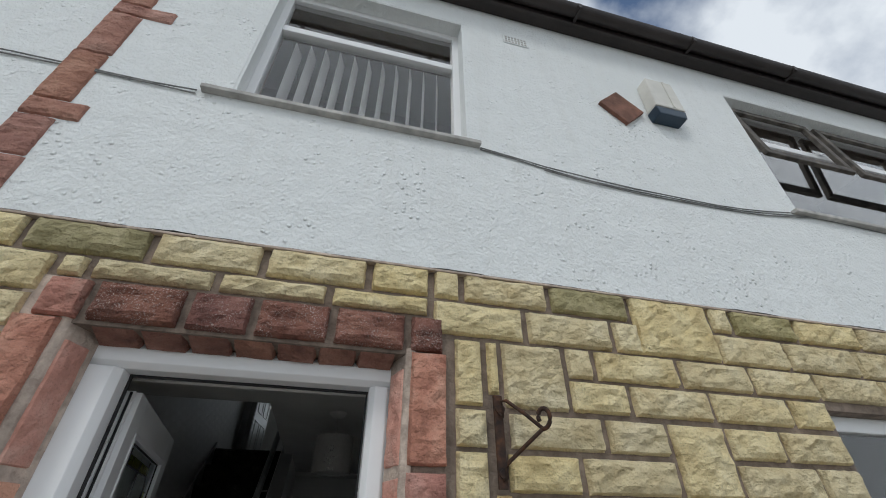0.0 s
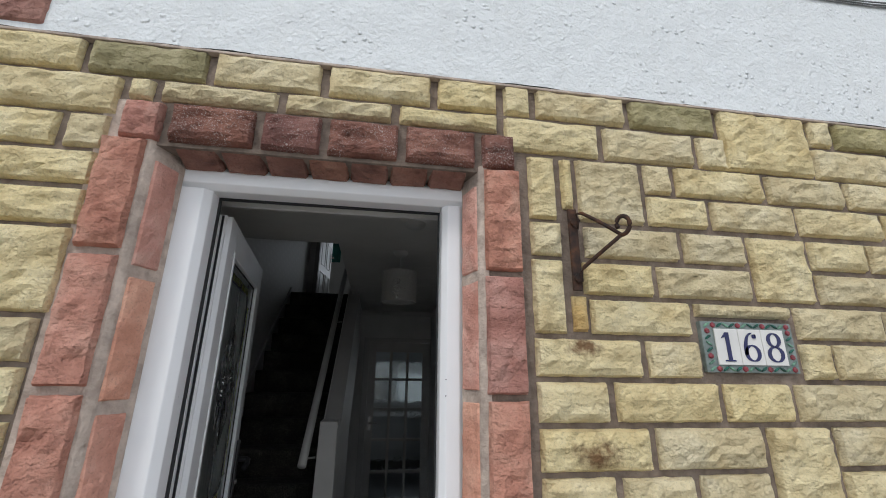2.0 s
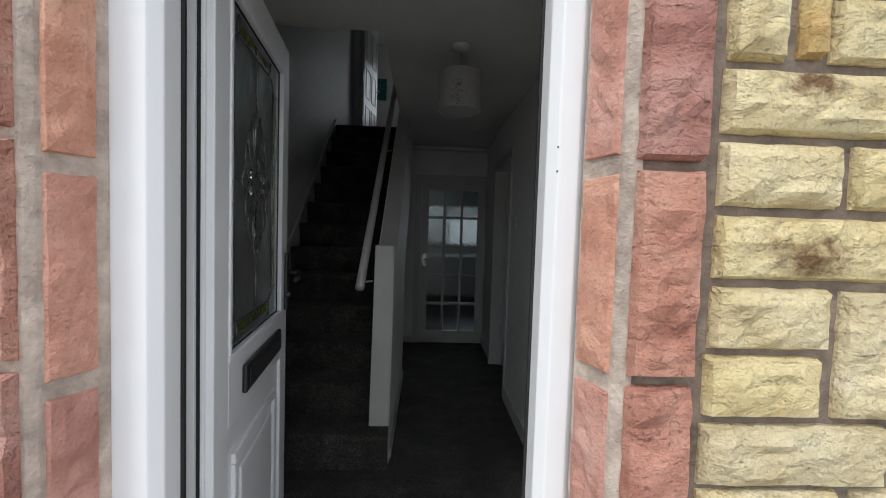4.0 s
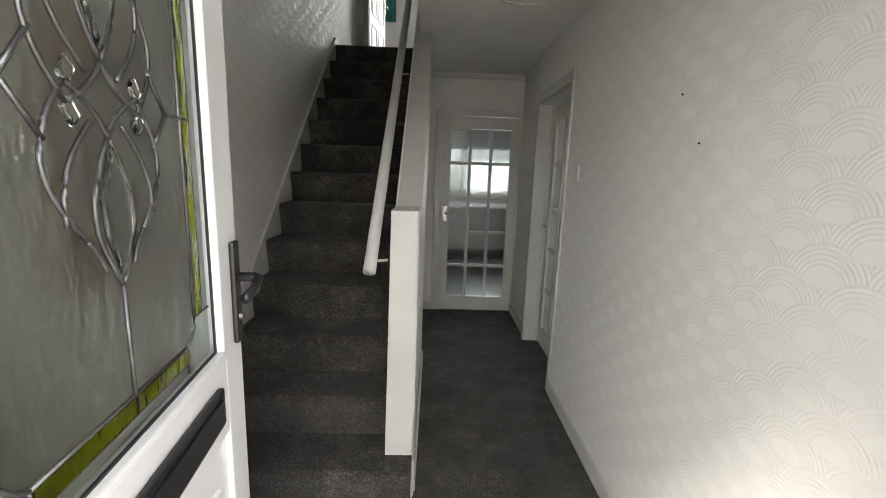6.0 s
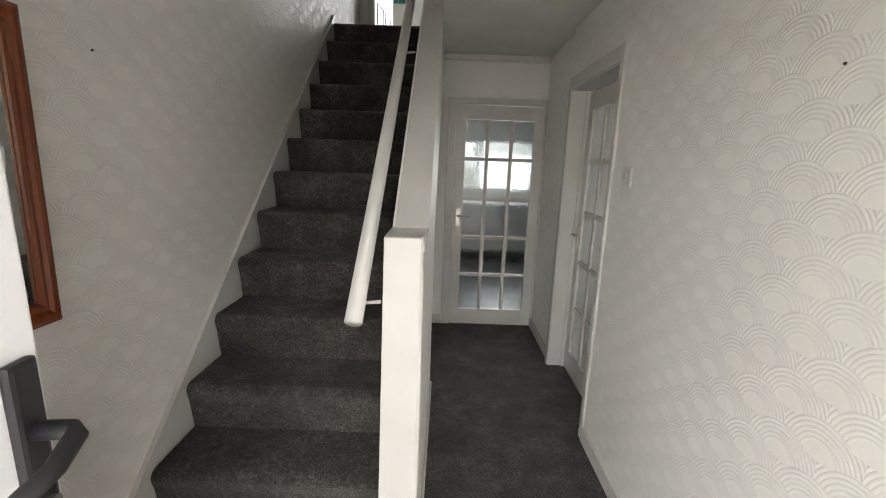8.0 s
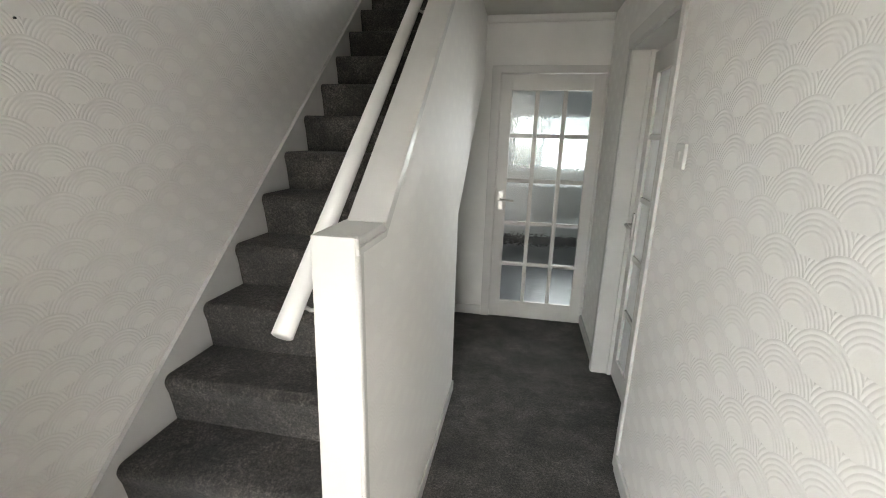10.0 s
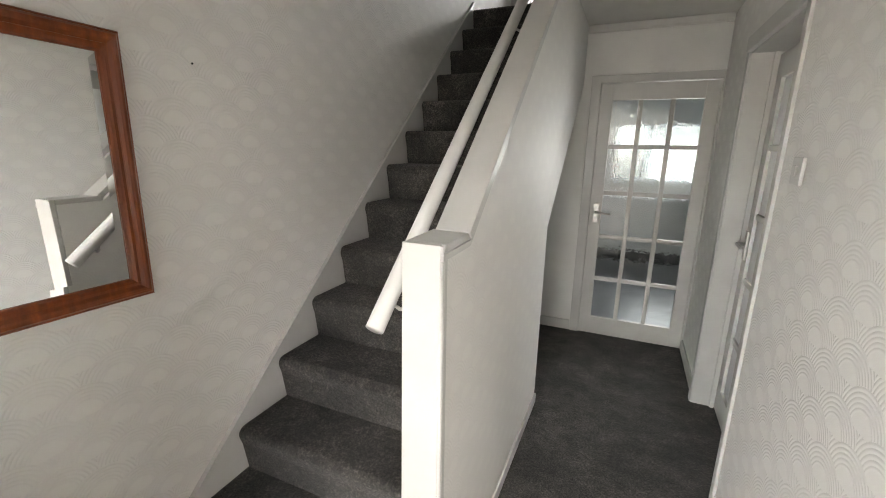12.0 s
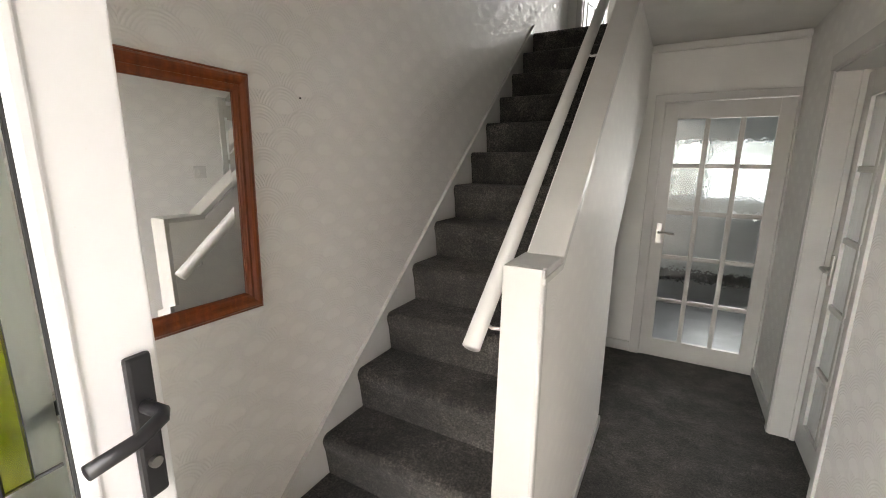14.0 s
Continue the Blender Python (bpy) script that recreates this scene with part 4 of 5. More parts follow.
plate = part("plate", box(-0.012, 0.0, -0.043, 0.043, -0.043, 0.043, 0.004), SWITCH, switch)
part("rocker", box(-0.018, -0.0122, -0.012, 0.012, -0.017, 0.017, 0.002), SWITCH, plate)

lampc = (0.125, 2.86)
pendant = thing("pendant_lamp", "white fabric drum pendant lamp with a sparkling band, unlit", "lamp", at=(lampc[0], lampc[1], CEIL))
part("ceiling_rose", lathe([(0.0, -0.03), (0.03, -0.03), (0.05, -0.012), (0.052, 0.0)], (0, 0, 0), 24), SWITCH, pendant, smooth=True)
part("cord", tube([(0, 0, -0.02), (0, 0, -0.16)], 0.0035, 8), SWITCH, pendant)
shade = part("shade", lathe([(0.112, -0.145), (0.116, -0.145), (0.116, -0.350), (0.112, -0.350), (0.112, -0.145)], (0, 0, 0), 40), SHADE, pendant, "white fabric drum shade", smooth=False)
part("diffuser", lathe([(0.001, -0.345), (0.1115, -0.345), (0.1115, -0.341), (0.001, -0.341)], (0, 0, 0), 40), SHADE, pendant)
random.seed(4)
bm = bmesh.new()
for k in range(70):
    a, z = random.gauss(-1.75, 0.13), -0.345 + 0.13 * random.random()
    c = Vector((0.1172 * math.cos(a), 0.1172 * math.sin(a), z))
    made = bmesh.ops.create_cube(bm, size=0.006)["verts"]
    for v in made:
        v.co = c + v.co
part("sequins", bm, GLITTER, shade, "silver sequins")
smoke = thing("ceiling_disc", "flat round white fitting on the hall ceiling", "smoke alarm", at=(0.174, 2.28, CEIL))
part("base", lathe([(0.0, -0.022), (0.05, -0.022), (0.056, -0.016), (0.058, 0.0)], (0, 0, 0), 28), SWITCH, smoke, smooth=True)

for name_, x, y, z in (("wall_plug_hole", LEFT, 3.118, 1.771), ("wall_plug_hole", LEFT, 2.438, 1.79), ("wall_plug_hole", RIGHT, 2.673, 1.562), ("wall_plug_hole", RIGHT, 2.80, 1.728)):
    s = 1 if x < 0 else -1
    hole = thing(name_, "small dark wall plug stuck in the wallpaper", "wall plug", "old wall plugs", at=(x, y, z))
    part("plug", tube([(0, 0, 0), (s * 0.004, 0, 0)], 0.0032, 8), RUBBER, hole)

# ---------------------------------------------------------------- beyond the hall
unit = thing("kitchen_unit", "pale grey kitchen base units on a black plinth", "kitchen unit", at=(0, 8.84, 0))
part("plinth", box(-1.9, 2.2, -0.52, -0.02, 0.0, 0.16), PLINTH, unit, "black plinth")
part("carcass", box(-1.9, 2.2, -0.56, -0.02, 0.161, 0.86), UNIT, unit)
for k in range(7):
    part("unit_door", box(-1.88 + k * 0.585, -1.31 + k * 0.585, -0.58, -0.5605, 0.18, 0.85, 0.003), UNIT, unit)
worktop = thing("worktop", "pale speckled kitchen worktop on the base units", "worktop", at=(0, 8.84, 0.861))
part("top", box(-1.92, 2.22, -0.60, -0.01, 0.0, 0.038, 0.006), UNIT, worktop)


def casement(name, label, x0, x1, y, z0, z1, mullions=(), transoms=(), mat=UPVC, pane=CLEAR, bar=0.055, deep=0.06):
    ob = thing(name, label, "window", at=(0, y, 0), kind="structure")
    part("window_frame", boxes((x0, x0 + bar, 0, deep, z0, z1, 0.006), (x1 - bar, x1, 0, deep, z0, z1, 0.006), (x0 + bar, x1 - bar, 0, deep, z0, z0 + bar, 0.006), (x0 + bar, x1 - bar, 0, deep, z1 - bar, z1, 0.006)), mat, ob)
    xs, zs = [x0 + bar, *mullions, x1 - bar], [z0 + bar, *transoms, z1 - bar]
    for m in mullions:
        part("mullion", box(m - bar / 2, m + bar / 2, 0.002, deep - 0.002, z0 + bar, z1 - bar, 0.006), mat, ob)
    for tz in transoms:
        part("transom", box(x0 + bar, x1 - bar, -0.002, deep - 0.004, tz - bar / 2, tz + bar / 2, 0.006), mat, ob)
    for i in range(len(xs) - 1):
        for j in range(len(zs) - 1):
            p = part("pane", box(xs[i], xs[i + 1], deep * 0.45, deep * 0.45 + 0.006, zs[j], zs[j + 1]), pane, ob)
            p.visible_shadow = False
    return ob


roller = thing("roller_blind", "grey roller blind partly down over the kitchen window", "blind", at=(0.6, 8.83, 0))
part("fabric", box(-0.74, 0.74, 0.0, 0.004, 1.865, 2.16), ROLLER, roller)
part("bottom_bar", box(-0.74, 0.74, -0.006, 0.010, 1.84, 1.865, 0.003), ROLLER, roller)
part("tube", tube([(-0.75, 0.0, 2.18), (0.75, 0.0, 2.18)], 0.018, 12), ROLLER, roller, smooth=True)

casement("window_kitchen", "white kitchen window, its glass tinted dark to dim the daylight behind", -0.1, 1.3, 8.88, 1.05, 2.12, (0.37,), pane=DIMMED_GLASS)
casement("window_upstairs_back", "white window of the upstairs room", -0.5, 0.75, 9.33, UPPER + 0.95, UPPER + 2.05, (0.12,))

random.seed(31)
bm = bmesh.new()
for k in range(420):
    c = Vector((random.uniform(-2.2, 2.6), 11.2 + random.uniform(-0.25, 0.25), random.uniform(-0.1, 2.1)))
    a = Vector((random.gauss(0, 1), random.gauss(0, 1), random.gauss(0, 1))).normalized() * 0.09
    b = Vector((random.gauss(0, 1), random.gauss(0, 1), random.gauss(0, 1))).normalized() * 0.06
    bm.faces.new([bm.verts.new(c + q) for q in (-a, b, a, -b)])
garden = thing("garden_hedge", "pale yellow-green leafy hedge beyond the kitchen window", "hedge", kind="stuff", at=(0, 0, 0))
part("leaves", bm, HEDGE, garden)

ldoor = thing("door_landing", "white panelled door standing open on the landing", "door", at=(-1.015, 6.93, UPPER), turn=radians(82))
part("leaf", box(0.0, 0.74, 0.0, 0.035, 0.008, 1.98, 0.003), GLOSS, ldoor)
for z0, z1 in ((0.18, 0.62), (0.74, 1.18), (1.30, 1.80)):
    for x0, x1 in ((0.09, 0.33), (0.41, 0.65)):
        part("panel_moulding", boxes((x0, x1, -0.008, 0.001, z0, z0 + 0.018, 0.003), (x0, x1, -0.008, 0.001, z1 - 0.018, z1, 0.003), (x0, x0 + 0.018, -0.008, 0.001, z0 + 0.018, z1 - 0.018, 0.003), (x1 - 0.018, x1, -0.008, 0.001, z0 + 0.018, z1 - 0.018, 0.003)), GLOSS, ldoor)
lever(ldoor, CHROME, 0.69, 0.0, 1.0, -1, -0.10)
setting("door_landing_casing", boxes((-1.075, -1.012, 6.838, 6.859, UPPER, UPPER + 2.07, 0.004), (-0.298, -0.23, 6.838, 6.859, UPPER, UPPER + 2.07, 0.004), (-1.012, -0.298, 6.8385, 6.859, UPPER + 2.0, UPPER + 2.07, 0.004)), GLOSS, "white door casing on the landing", "door frame")
# teal cloth taken for a curtain; the towel is made up, its window moved aside
towel = thing("towel", "teal cloth, taken for a curtain, on the far wall of the upstairs room", "towel", at=(-1.02, 9.27, UPPER + 1.25))
bm = bmesh.new()
prism([(-0.10 + 0.02 * k, (0.012 if k % 2 else -0.012)) for k in range(11)] + [(0.10 - 0.02 * k, (0.016 if k % 2 == 0 else 0.0) + 0.006) for k in range(11)], 0.12, 0.55, "z", bm=bm)
part("fabric", bm, TEAL, towel)

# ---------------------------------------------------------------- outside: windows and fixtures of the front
# closing boxes behind the front windows, coloured dark in place of real shade
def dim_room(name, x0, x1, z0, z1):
    setting(name, boxes((x0 - 0.3, x1 + 0.3, 2.15, 2.19, z0 - 0.3, z1 + 0.2), (x0 - 0.3, x1 + 0.3, INNER + 0.02, 2.15, z0 - 0.34, z0 - 0.3), (x0 - 0.3, x1 + 0.3, INNER + 0.02, 2.15, z1 + 0.2, z1 + 0.24), (x0 - 0.34, x0 - 0.3, INNER + 0.02, 2.19, z0 - 0.3, z1 + 0.2), (x1 + 0.3, x1 + 0.34, INNER + 0.02, 2.19, z0 - 0.3, z1 + 0.2)), DARK_ROOM, "plain walls of a front room, its dimness put into their dark colour", "wall")


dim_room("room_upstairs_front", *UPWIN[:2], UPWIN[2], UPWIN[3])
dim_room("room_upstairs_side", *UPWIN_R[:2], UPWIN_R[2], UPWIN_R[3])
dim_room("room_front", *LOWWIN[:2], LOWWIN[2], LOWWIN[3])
casement("window_upper", "white plastic window with a top light and vertical blinds", *UPWIN[:2], 1.30, UPWIN[2], UPWIN[3], (), (4.0,), bar=0.05)
casement("window_upper_side", "wide white window on the upper storey", *UPWIN_R[:2], 1.30, UPWIN_R[2], UPWIN_R[3], (), (3.99,), bar=0.05, pane=GLAZING)
side_window = bpy.data.objects["window_upper_side"]
for x0, x1 in ((2.53, 3.265), (3.335, 4.24)):
    # top-hung sash, pushed open a little; its shaded underside is painted as dark colour
    sash = boxes((x0, x1, -0.03, 0.0, -0.05, 0.0, 0.005), (x0, x1, -0.03, 0.0, -0.57, -0.52, 0.005), (x0, x0 + 0.05, -0.03, 0.0, -0.52, -0.05, 0.005), (x1 - 0.05, x1, -0.03, 0.0, -0.52, -0.05, 0.005))
    bmesh.ops.transform(sash, matrix=Matrix.Translation((0, -0.006, 4.29)) @ Matrix.Rotation(radians(-7), 4, "X"), verts=sash.verts)
    part("top_sash", sash, SHADED_SASH, side_window, "top-hung sash, open, the shade on its underside put into the colour")
casement("window_lower", "white plastic ground floor window", *LOWWIN[:2], 1.30, LOWWIN[2], LOWWIN[3], (2.9,), (1.75,), bar=0.06)
for name, x0, x1, z in (("window_sill", -0.635, 0.578, 3.222), ("window_sill_side", 2.42, 4.4, 3.205)):
    setting(name, box(x0, x1, 1.180, 1.30, z - 0.004, z + 0.018, 0.004), SILL, "weathered painted window sill", "sill")
for name, (x0, x1, z0, z1) in (("window_reveal", UPWIN), ("window_reveal_side", UPWIN_R)):
    setting(name, boxes((x0 - 0.002, x0 + 0.012, COAT + 0.002, 1.299, z0, z1), (x1 - 0.012, x1 + 0.002, COAT + 0.002, 1.299, z0, z1), (x0 + 0.012, x1 - 0.012, COAT + 0.002, 1.299, z1 - 0.012, z1 + 0.002)), RENDER, "white rendered sides of the window opening", "reveal")
blind = thing("vertical_blind", "cream vertical blind, its slats turned open behind the window", "blind", at=(-0.46, 1.45, 3.30))
part("headrail", box(0.0, 0.92, -0.045, 0.045, 0.76, 0.90, 0.006), SOFFIT, blind, "dark pelmet of the blind")
for k in range(11):
    m = Matrix.Translation((0.05 + k * 0.083, 0, 0)) @ Matrix.Rotation(radians(72), 4, "Z")
    bm = box(-0.043, 0.043, -0.001, 0.001, 0.02, 0.758)
    bmesh.ops.transform(bm, matrix=m, verts=bm.verts)
    part("slat", bm, BLIND, blind)

eaves = thing("eaves", "dark brown painted soffit, fascia and gutter under the roof edge", "eaves", at=(0, 0, 4.60))
part("soffit_board", box(-6.0, 6.5, 1.145, COAT - 0.001, 0.0, 0.02, 0.003), SOFFIT, eaves)
part("fascia", box(-6.0, 6.5, 1.122, 1.144, -0.015, 0.12, 0.004), SOFFIT, eaves)
gut = bmesh.new()
rim = [(1.072 + 0.049 * math.cos(radians(a)), 0.055 + 0.049 * math.sin(radians(a))) for a in range(180, 361, 15)]
prism(rim + [(1.072 + 0.045 * math.cos(radians(a)), 0.057 + 0.045 * math.sin(radians(a))) for a in range(360, 179, -15)], -6.0, 6.5, "x", bm=gut)
part("gutter", gut, SOFFIT, eaves, "dark brown half-round gutter")
for x in (-1.4, -0.5, 0.4, 1.3, 2.2, 3.1):
    part("gutter_clip", box(x - 0.012, x + 0.012, 1.020, 1.121, 0.0, 0.058, 0.004), SOFFIT, eaves)
part("roof_slope", prism([(1.075, 0.075), (4.6, 2.3), (4.6, 2.36), (1.075, 0.10)], -6.0, 6.5, "x"), SOFFIT, eaves, "dark roof covering")

vent = thing("air_vent", "white painted air brick in the render", "vent", at=(0.877, COAT, 4.318))
part("plate", box(-0.085, 0.085, -0.006, 0.0, -0.042, 0.042, 0.003), RENDER, vent)
# raised grey pads, their colour in place of the shade inside open slots
for j in range(3):
    for k in range(7):
        part("slot", box(-0.072 + k * 0.0215, -0.058 + k * 0.0215, -0.0075, -0.0061, -0.034 + j * 0.025, -0.018 + j * 0.025), SILL, vent)

alarm = thing("alarm_box", "aged white alarm box with a dark blue base", "alarm box", at=(1.80, COAT, 3.79))
part("cover", prism([(-0.105, 0.05), (0.105, 0.05), (0.098, 0.33), (-0.098, 0.33)], -0.085, 0.0, "y", 0.012), ALARM, alarm)
part("ridge", box(0.02, 0.034, -0.091, -0.0852, 0.06, 0.32, 0.003), ALARM, alarm)
part("base", prism([(-0.095, -0.02), (0.095, -0.02), (0.107, 0.049), (-0.107, 0.049)], -0.08, 0.0, "y", 0.008), BLUE, alarm, "dark blue translucent base")
clay = thing("clay_tile", "brown clay tile fixed aslant on the render", "tile", at=(1.501, COAT, 3.829))
bm = prism([(-0.108, -0.104), (0.108, -0.104), (0.108, 0.104), (-0.108, 0.104)], -0.024, 0.0, "y", 0.005)
bmesh.ops.rotate(bm, verts=bm.verts, matrix=Matrix.Rotation(radians(45), 3, "Y"))
part("tile", bm, TILE, clay)

cables = thing("wall_cables", "grey cables pinned along the render below the windows", "cable", at=(0, COAT - 0.008, 0))
random.seed(9)
for n_, (xa, xb, dz) in enumerate(((-6.0, -0.65, 0.0), (-6.0, -0.65, 0.016), (0.58, 6.0, 0.0), (0.58, 6.0, 0.013), (0.9, 6.0, -0.012))):
    count = int((xb - xa) / 0.16)
    pts = [(xa + (xb - xa) * k / count, 0.004 * random.random(), 3.203 + dz - (0.078 * math.sin(math.pi * min(1.0, max(0.0, (xa + (xb - xa) * k / count - 0.6) / 1.95))) if xb > 3 else 0.0) + 0.006 * math.sin(k * 0.9 + n_) + 0.004 * random.random()) for k in range(count + 1)]
    part("cable", tube(pts, 0.0034, 6), CABLE, cables, smooth=True)

hook = thing("basket_bracket", "rusty wrought-iron hanging basket bracket with a scroll end", "bracket", at=(0.572, FACE - 0.012, 1.94))
part("back_bar", box(-0.014, 0.014, -0.006, 0.004, -0.127, 0.128, 0.002), RUST, hook)
AX, AY = 0.58, -0.81


def iron(points, r):
    return tube([(a * AX, -0.006 + a * AY, z) for a, z in points], r, 8)


part("arm", iron([(0.0, 0.075), (0.012, 0.062), (0.018, 0.085), (0.010, 0.108), (0.03, 0.106), (0.085, 0.062), (0.140, 0.012)], 0.0055), RUST, hook, smooth=True)
part("brace", iron([(0.0, -0.105), (0.012, -0.100), (0.012, -0.080), (0.022, -0.062), (0.08, -0.026), (0.140, 0.010)], 0.006), RUST, hook, smooth=True)
scroll = [(0.146 + 0.024 * (1 - a / 700) * math.sin(radians(a)), 0.041 - 0.031 * (1 - a / 700) * math.cos(radians(a))) for a in range(-20, 301, 20)]
part("scroll", iron(scroll, 0.0065), RUST, hook, smooth=True)
for z in (0.085, -0.09):
    part("eye", tube([(0, -0.006, z), (0, -0.013, z)], 0.012, 10), RUST, hook)

# house number
def swelling_ring(bm, cx, cz, rx, rz, a0=0.0, a1=360.0, thin=0.004, fat=0.0125):
    """A pen stroke round an oval, fat at its sides and thin at top and foot."""
    steps = 28
    rows = []
    for i in range(steps + 1):
        a = radians(a0 + (a1 - a0) * i / steps)
        t = thin + (fat - thin) * abs(math.cos(a)) ** 1.5
        c, d = math.cos(a), math.sin(a)
        rows.append([bm.verts.new((cx + (rx + o) * c, y, cz + (rz + o) * d)) for o, y in ((-t / 2, -0.0172), (t / 2, -0.0172), (t / 2, -0.0188), (-t / 2, -0.0188))])
    for p, q in zip(rows, rows[1:]):
        for i in range(4):
            bm.faces.new((p[i], p[(i + 1) % 4], q[(i + 1) % 4], q[i]))
    for cap in (rows[0], rows[-1][::-1]):
        bm.faces.new(cap)


def numeral(which, cx):
    """A serifed painted figure."""
    bm = bmesh.new()
    if which == "1":
        box(cx - 0.0065, cx + 0.0065, -0.0188, -0.0172, -0.040, 0.042, bm=bm)
        box(cx - 0.017, cx + 0.017, -0.0187, -0.0171, -0.043, -0.0385, bm=bm)
        prism([(cx - 0.020, 0.024), (cx - 0.018, 0.028), (cx - 0.0056, 0.042), (cx - 0.0056, 0.030)], -0.0187, -0.0171, "y", bm=bm)
    elif which == "6":
        swelling_ring(bm, cx, -0.018, 0.0215, 0.0225)
        swelling_ring(bm, cx + 0.005, -0.012, 0.0265, 0.053, 88, 192)
        box(cx + 0.006, cx + 0.018, -0.0187, -0.0171, 0.026, 0.038, 0.003, bm=bm)
    else:
        swelling_ring(bm, cx, -0.020, 0.0225, 0.0215)
        swelling_ring(bm, cx, 0.0225, 0.0185, 0.0195)
    return bm


plaque = thing("house_number", "glazed tile house number in a border of leaves and roses", "house number", at=(1.118, FACE + 0.010, 1.664))
PW, PH = 0.157, 0.075
part("backing", box(-PW, PW, -0.012, 0.012, -PH, PH, 0.003), BORDER, plaque, "pale glazed border")
for k in range(3):
    w = (2 * PW - 0.076) / 3
    tile = part("number_tile", box(-PW + 0.038 + k * w + 0.001, -PW + 0.038 + (k + 1) * w - 0.001, -0.017, -0.0121, -PH + 0.022, PH - 0.022, 0.002), GLAZE, plaque, "white glazed tile")
    digit = part("digit", numeral("168"[k], -PW + 0.038 + (k + 0.5) * w), INK, tile)
    digit["label"] = "cobalt blue painted figure " + "168"[k]
random.seed(21)
for side in range(4):
    n_ = 14 if side < 2 else 6
    for k in range(n_):
        u = (k + 0.5) / n_
        x = -PW + 0.008 + u * (2 * PW - 0.016) if side < 2 else (-PW + 0.018 if side == 2 else PW - 0.018)
        z = (PH - 0.011 if side == 0 else -PH + 0.011) if side < 2 else -PH + 0.02 + u * (2 * PH - 0.04)
        rose = k % 4 == 1
        bm = bmesh.new()
        bmesh.ops.create_icosphere(bm, subdivisions=1, radius=1.0)
        for v in bm.verts:
            v.co = Vector((x + v.co.x * (0.010 if rose else 0.0115), -0.0135 + v.co.y * 0.004, z + v.co.z * (0.009 if rose else 0.005) + (0.0 if rose else v.co.x * 0.006 * (-1) ** k)))
        part("rose" if rose else "leaf", bm, ROSE if rose else (LEAF if k % 3 else LEAF_PALE), plaque)

# ---------------------------------------------------------------- stone cladding
cladding = thing("stone_cladding", "buff split-faced stone cladding laid in broken courses", "stone wall", kind="structure")
surround = thing("door_surround", "red split-faced stone surround of the front doorway", "stone surround", kind="structure")
JOINT = 0.013
seed_no = 0


def stone(x0, x1, z0, z1, mat=STONE, host=None, face=FACE, rough=0.020, name="stone"):
    global seed_no
    seed_no += 1
    part(name, rock(x0 + JOINT, x1 - JOINT, z0, z1, face, 0.022, seed_no, rough), mat, host or cladding)


def course(z0, z1, *cuts, mats=None):
    for k in range(len(cuts) - 1):
        stone(cuts[k], cuts[k + 1], z0, z1, (mats or {}).get(k, STONE))


# top courses, across the whole front
course(2.402, 2.505, -2.9, -2.55, -2.2, -1.85, -1.55, -1.22, -0.882, -0.542, -0.207, 0.138, 0.36, 0.473, 0.814, 1.159, mats={6: MOSSY, 12: MOSSY})
stone(1.159, 1.54, 2.27, 2.505)
course(2.402, 2.505, 1.54, 1.652, 1.99, 2.35, 2.6, 2.95, 3.3, 3.7, mats={1: MOSSY})
course(2.27, 2.387, -2.9, -2.5, -2.16, -1.8, -1.45, -1.10, -0.758)
stone(-0.758, -0.672, 2.325, 2.387)
course(2.328, 2.387, -0.672, -0.326, 0.017, 0.359)
course(2.268, 2.385, 0.359, 0.705, 1.057, 1.186)
course(2.268, 2.385, 1.53, 1.874, 2.25, 2.6, 2.95, 3.3, 3.7)
# beside the doorway, towards the number
stone(0.432, 0.545, 2.04, 2.25)
stone(0.541, 0.602, 2.078, 2.25)
stone(0.596, 0.838, 2.04, 2.252)
course(2.155, 2.258, 0.837, 0.952, 1.303, 1.63, 1.95, 2.3, 2.65, 3.0, 3.4)
course(2.042, 2.142, 0.835, 1.066, 1.40, 1.755, 1.945)
stone(0.432, 0.553, 1.922, 2.027)
course(1.923, 2.022, 0.605, 0.942, 1.179)
stone(1.179, 1.412, 1.808, 2.022)
course(1.923, 2.022, 1.412, 1.65, 1.945)
stone(0.430, 0.550, 1.69, 1.908)
course(1.808, 1.905, 0.590, 0.838, 1.179)
course(1.808, 1.905, 1.412, 1.75, 1.945)
stone(0.548, 0.616, 1.697, 1.80, ORANGE)
course(1.692, 1.792, 0.604, 0.943)
stone(0.945, 1.296, 1.753, 1.792)
course(1.692, 1.792, 1.296, 1.64, 1.945)
course(1.572, 1.675, 0.428, 0.769, 0.958, mats={0: RUSTED})
course(1.572, 1.678, 1.289, 1.412, 1.75, 1.945)
course(1.453, 1.557, 0.428, 0.656, 0.998, 1.24, 1.6, 1.945)
course(1.333, 1.437, 0.428, 0.764, 1.115, mats={0: RUSTED})
stone(1.115, 1.34, 1.215, 1.437)
course(1.333, 1.437, 1.34, 1.62, 1.945)
course(1.215, 1.318, 0.428, 0.653)
stone(0.653, 0.879, 1.097, 1.315)
course(1.215, 1.318, 0.879, 1.115)
course(1.215, 1.318, 1.34, 1.66, 1.945)
course(1.099, 1.202, 0.424, 0.647)
course(1.099, 1.202, 0.879, 1.226, 1.52, 1.945)
course(0.980, 1.084, 0.424, 0.773, 1.12, 1.36, 1.7, 1.945)
# beside the doorway, away from the number
course(2.158, 2.258, -1.55, -1.24, -0.888, -0.762)
course(2.050, 2.143, -1.62, -1.2, -0.770)
course(1.936, 2.032, -1.5, -1.22, -0.996, -0.772)
stone(-1.15, -0.780, 1.706, 1.924)
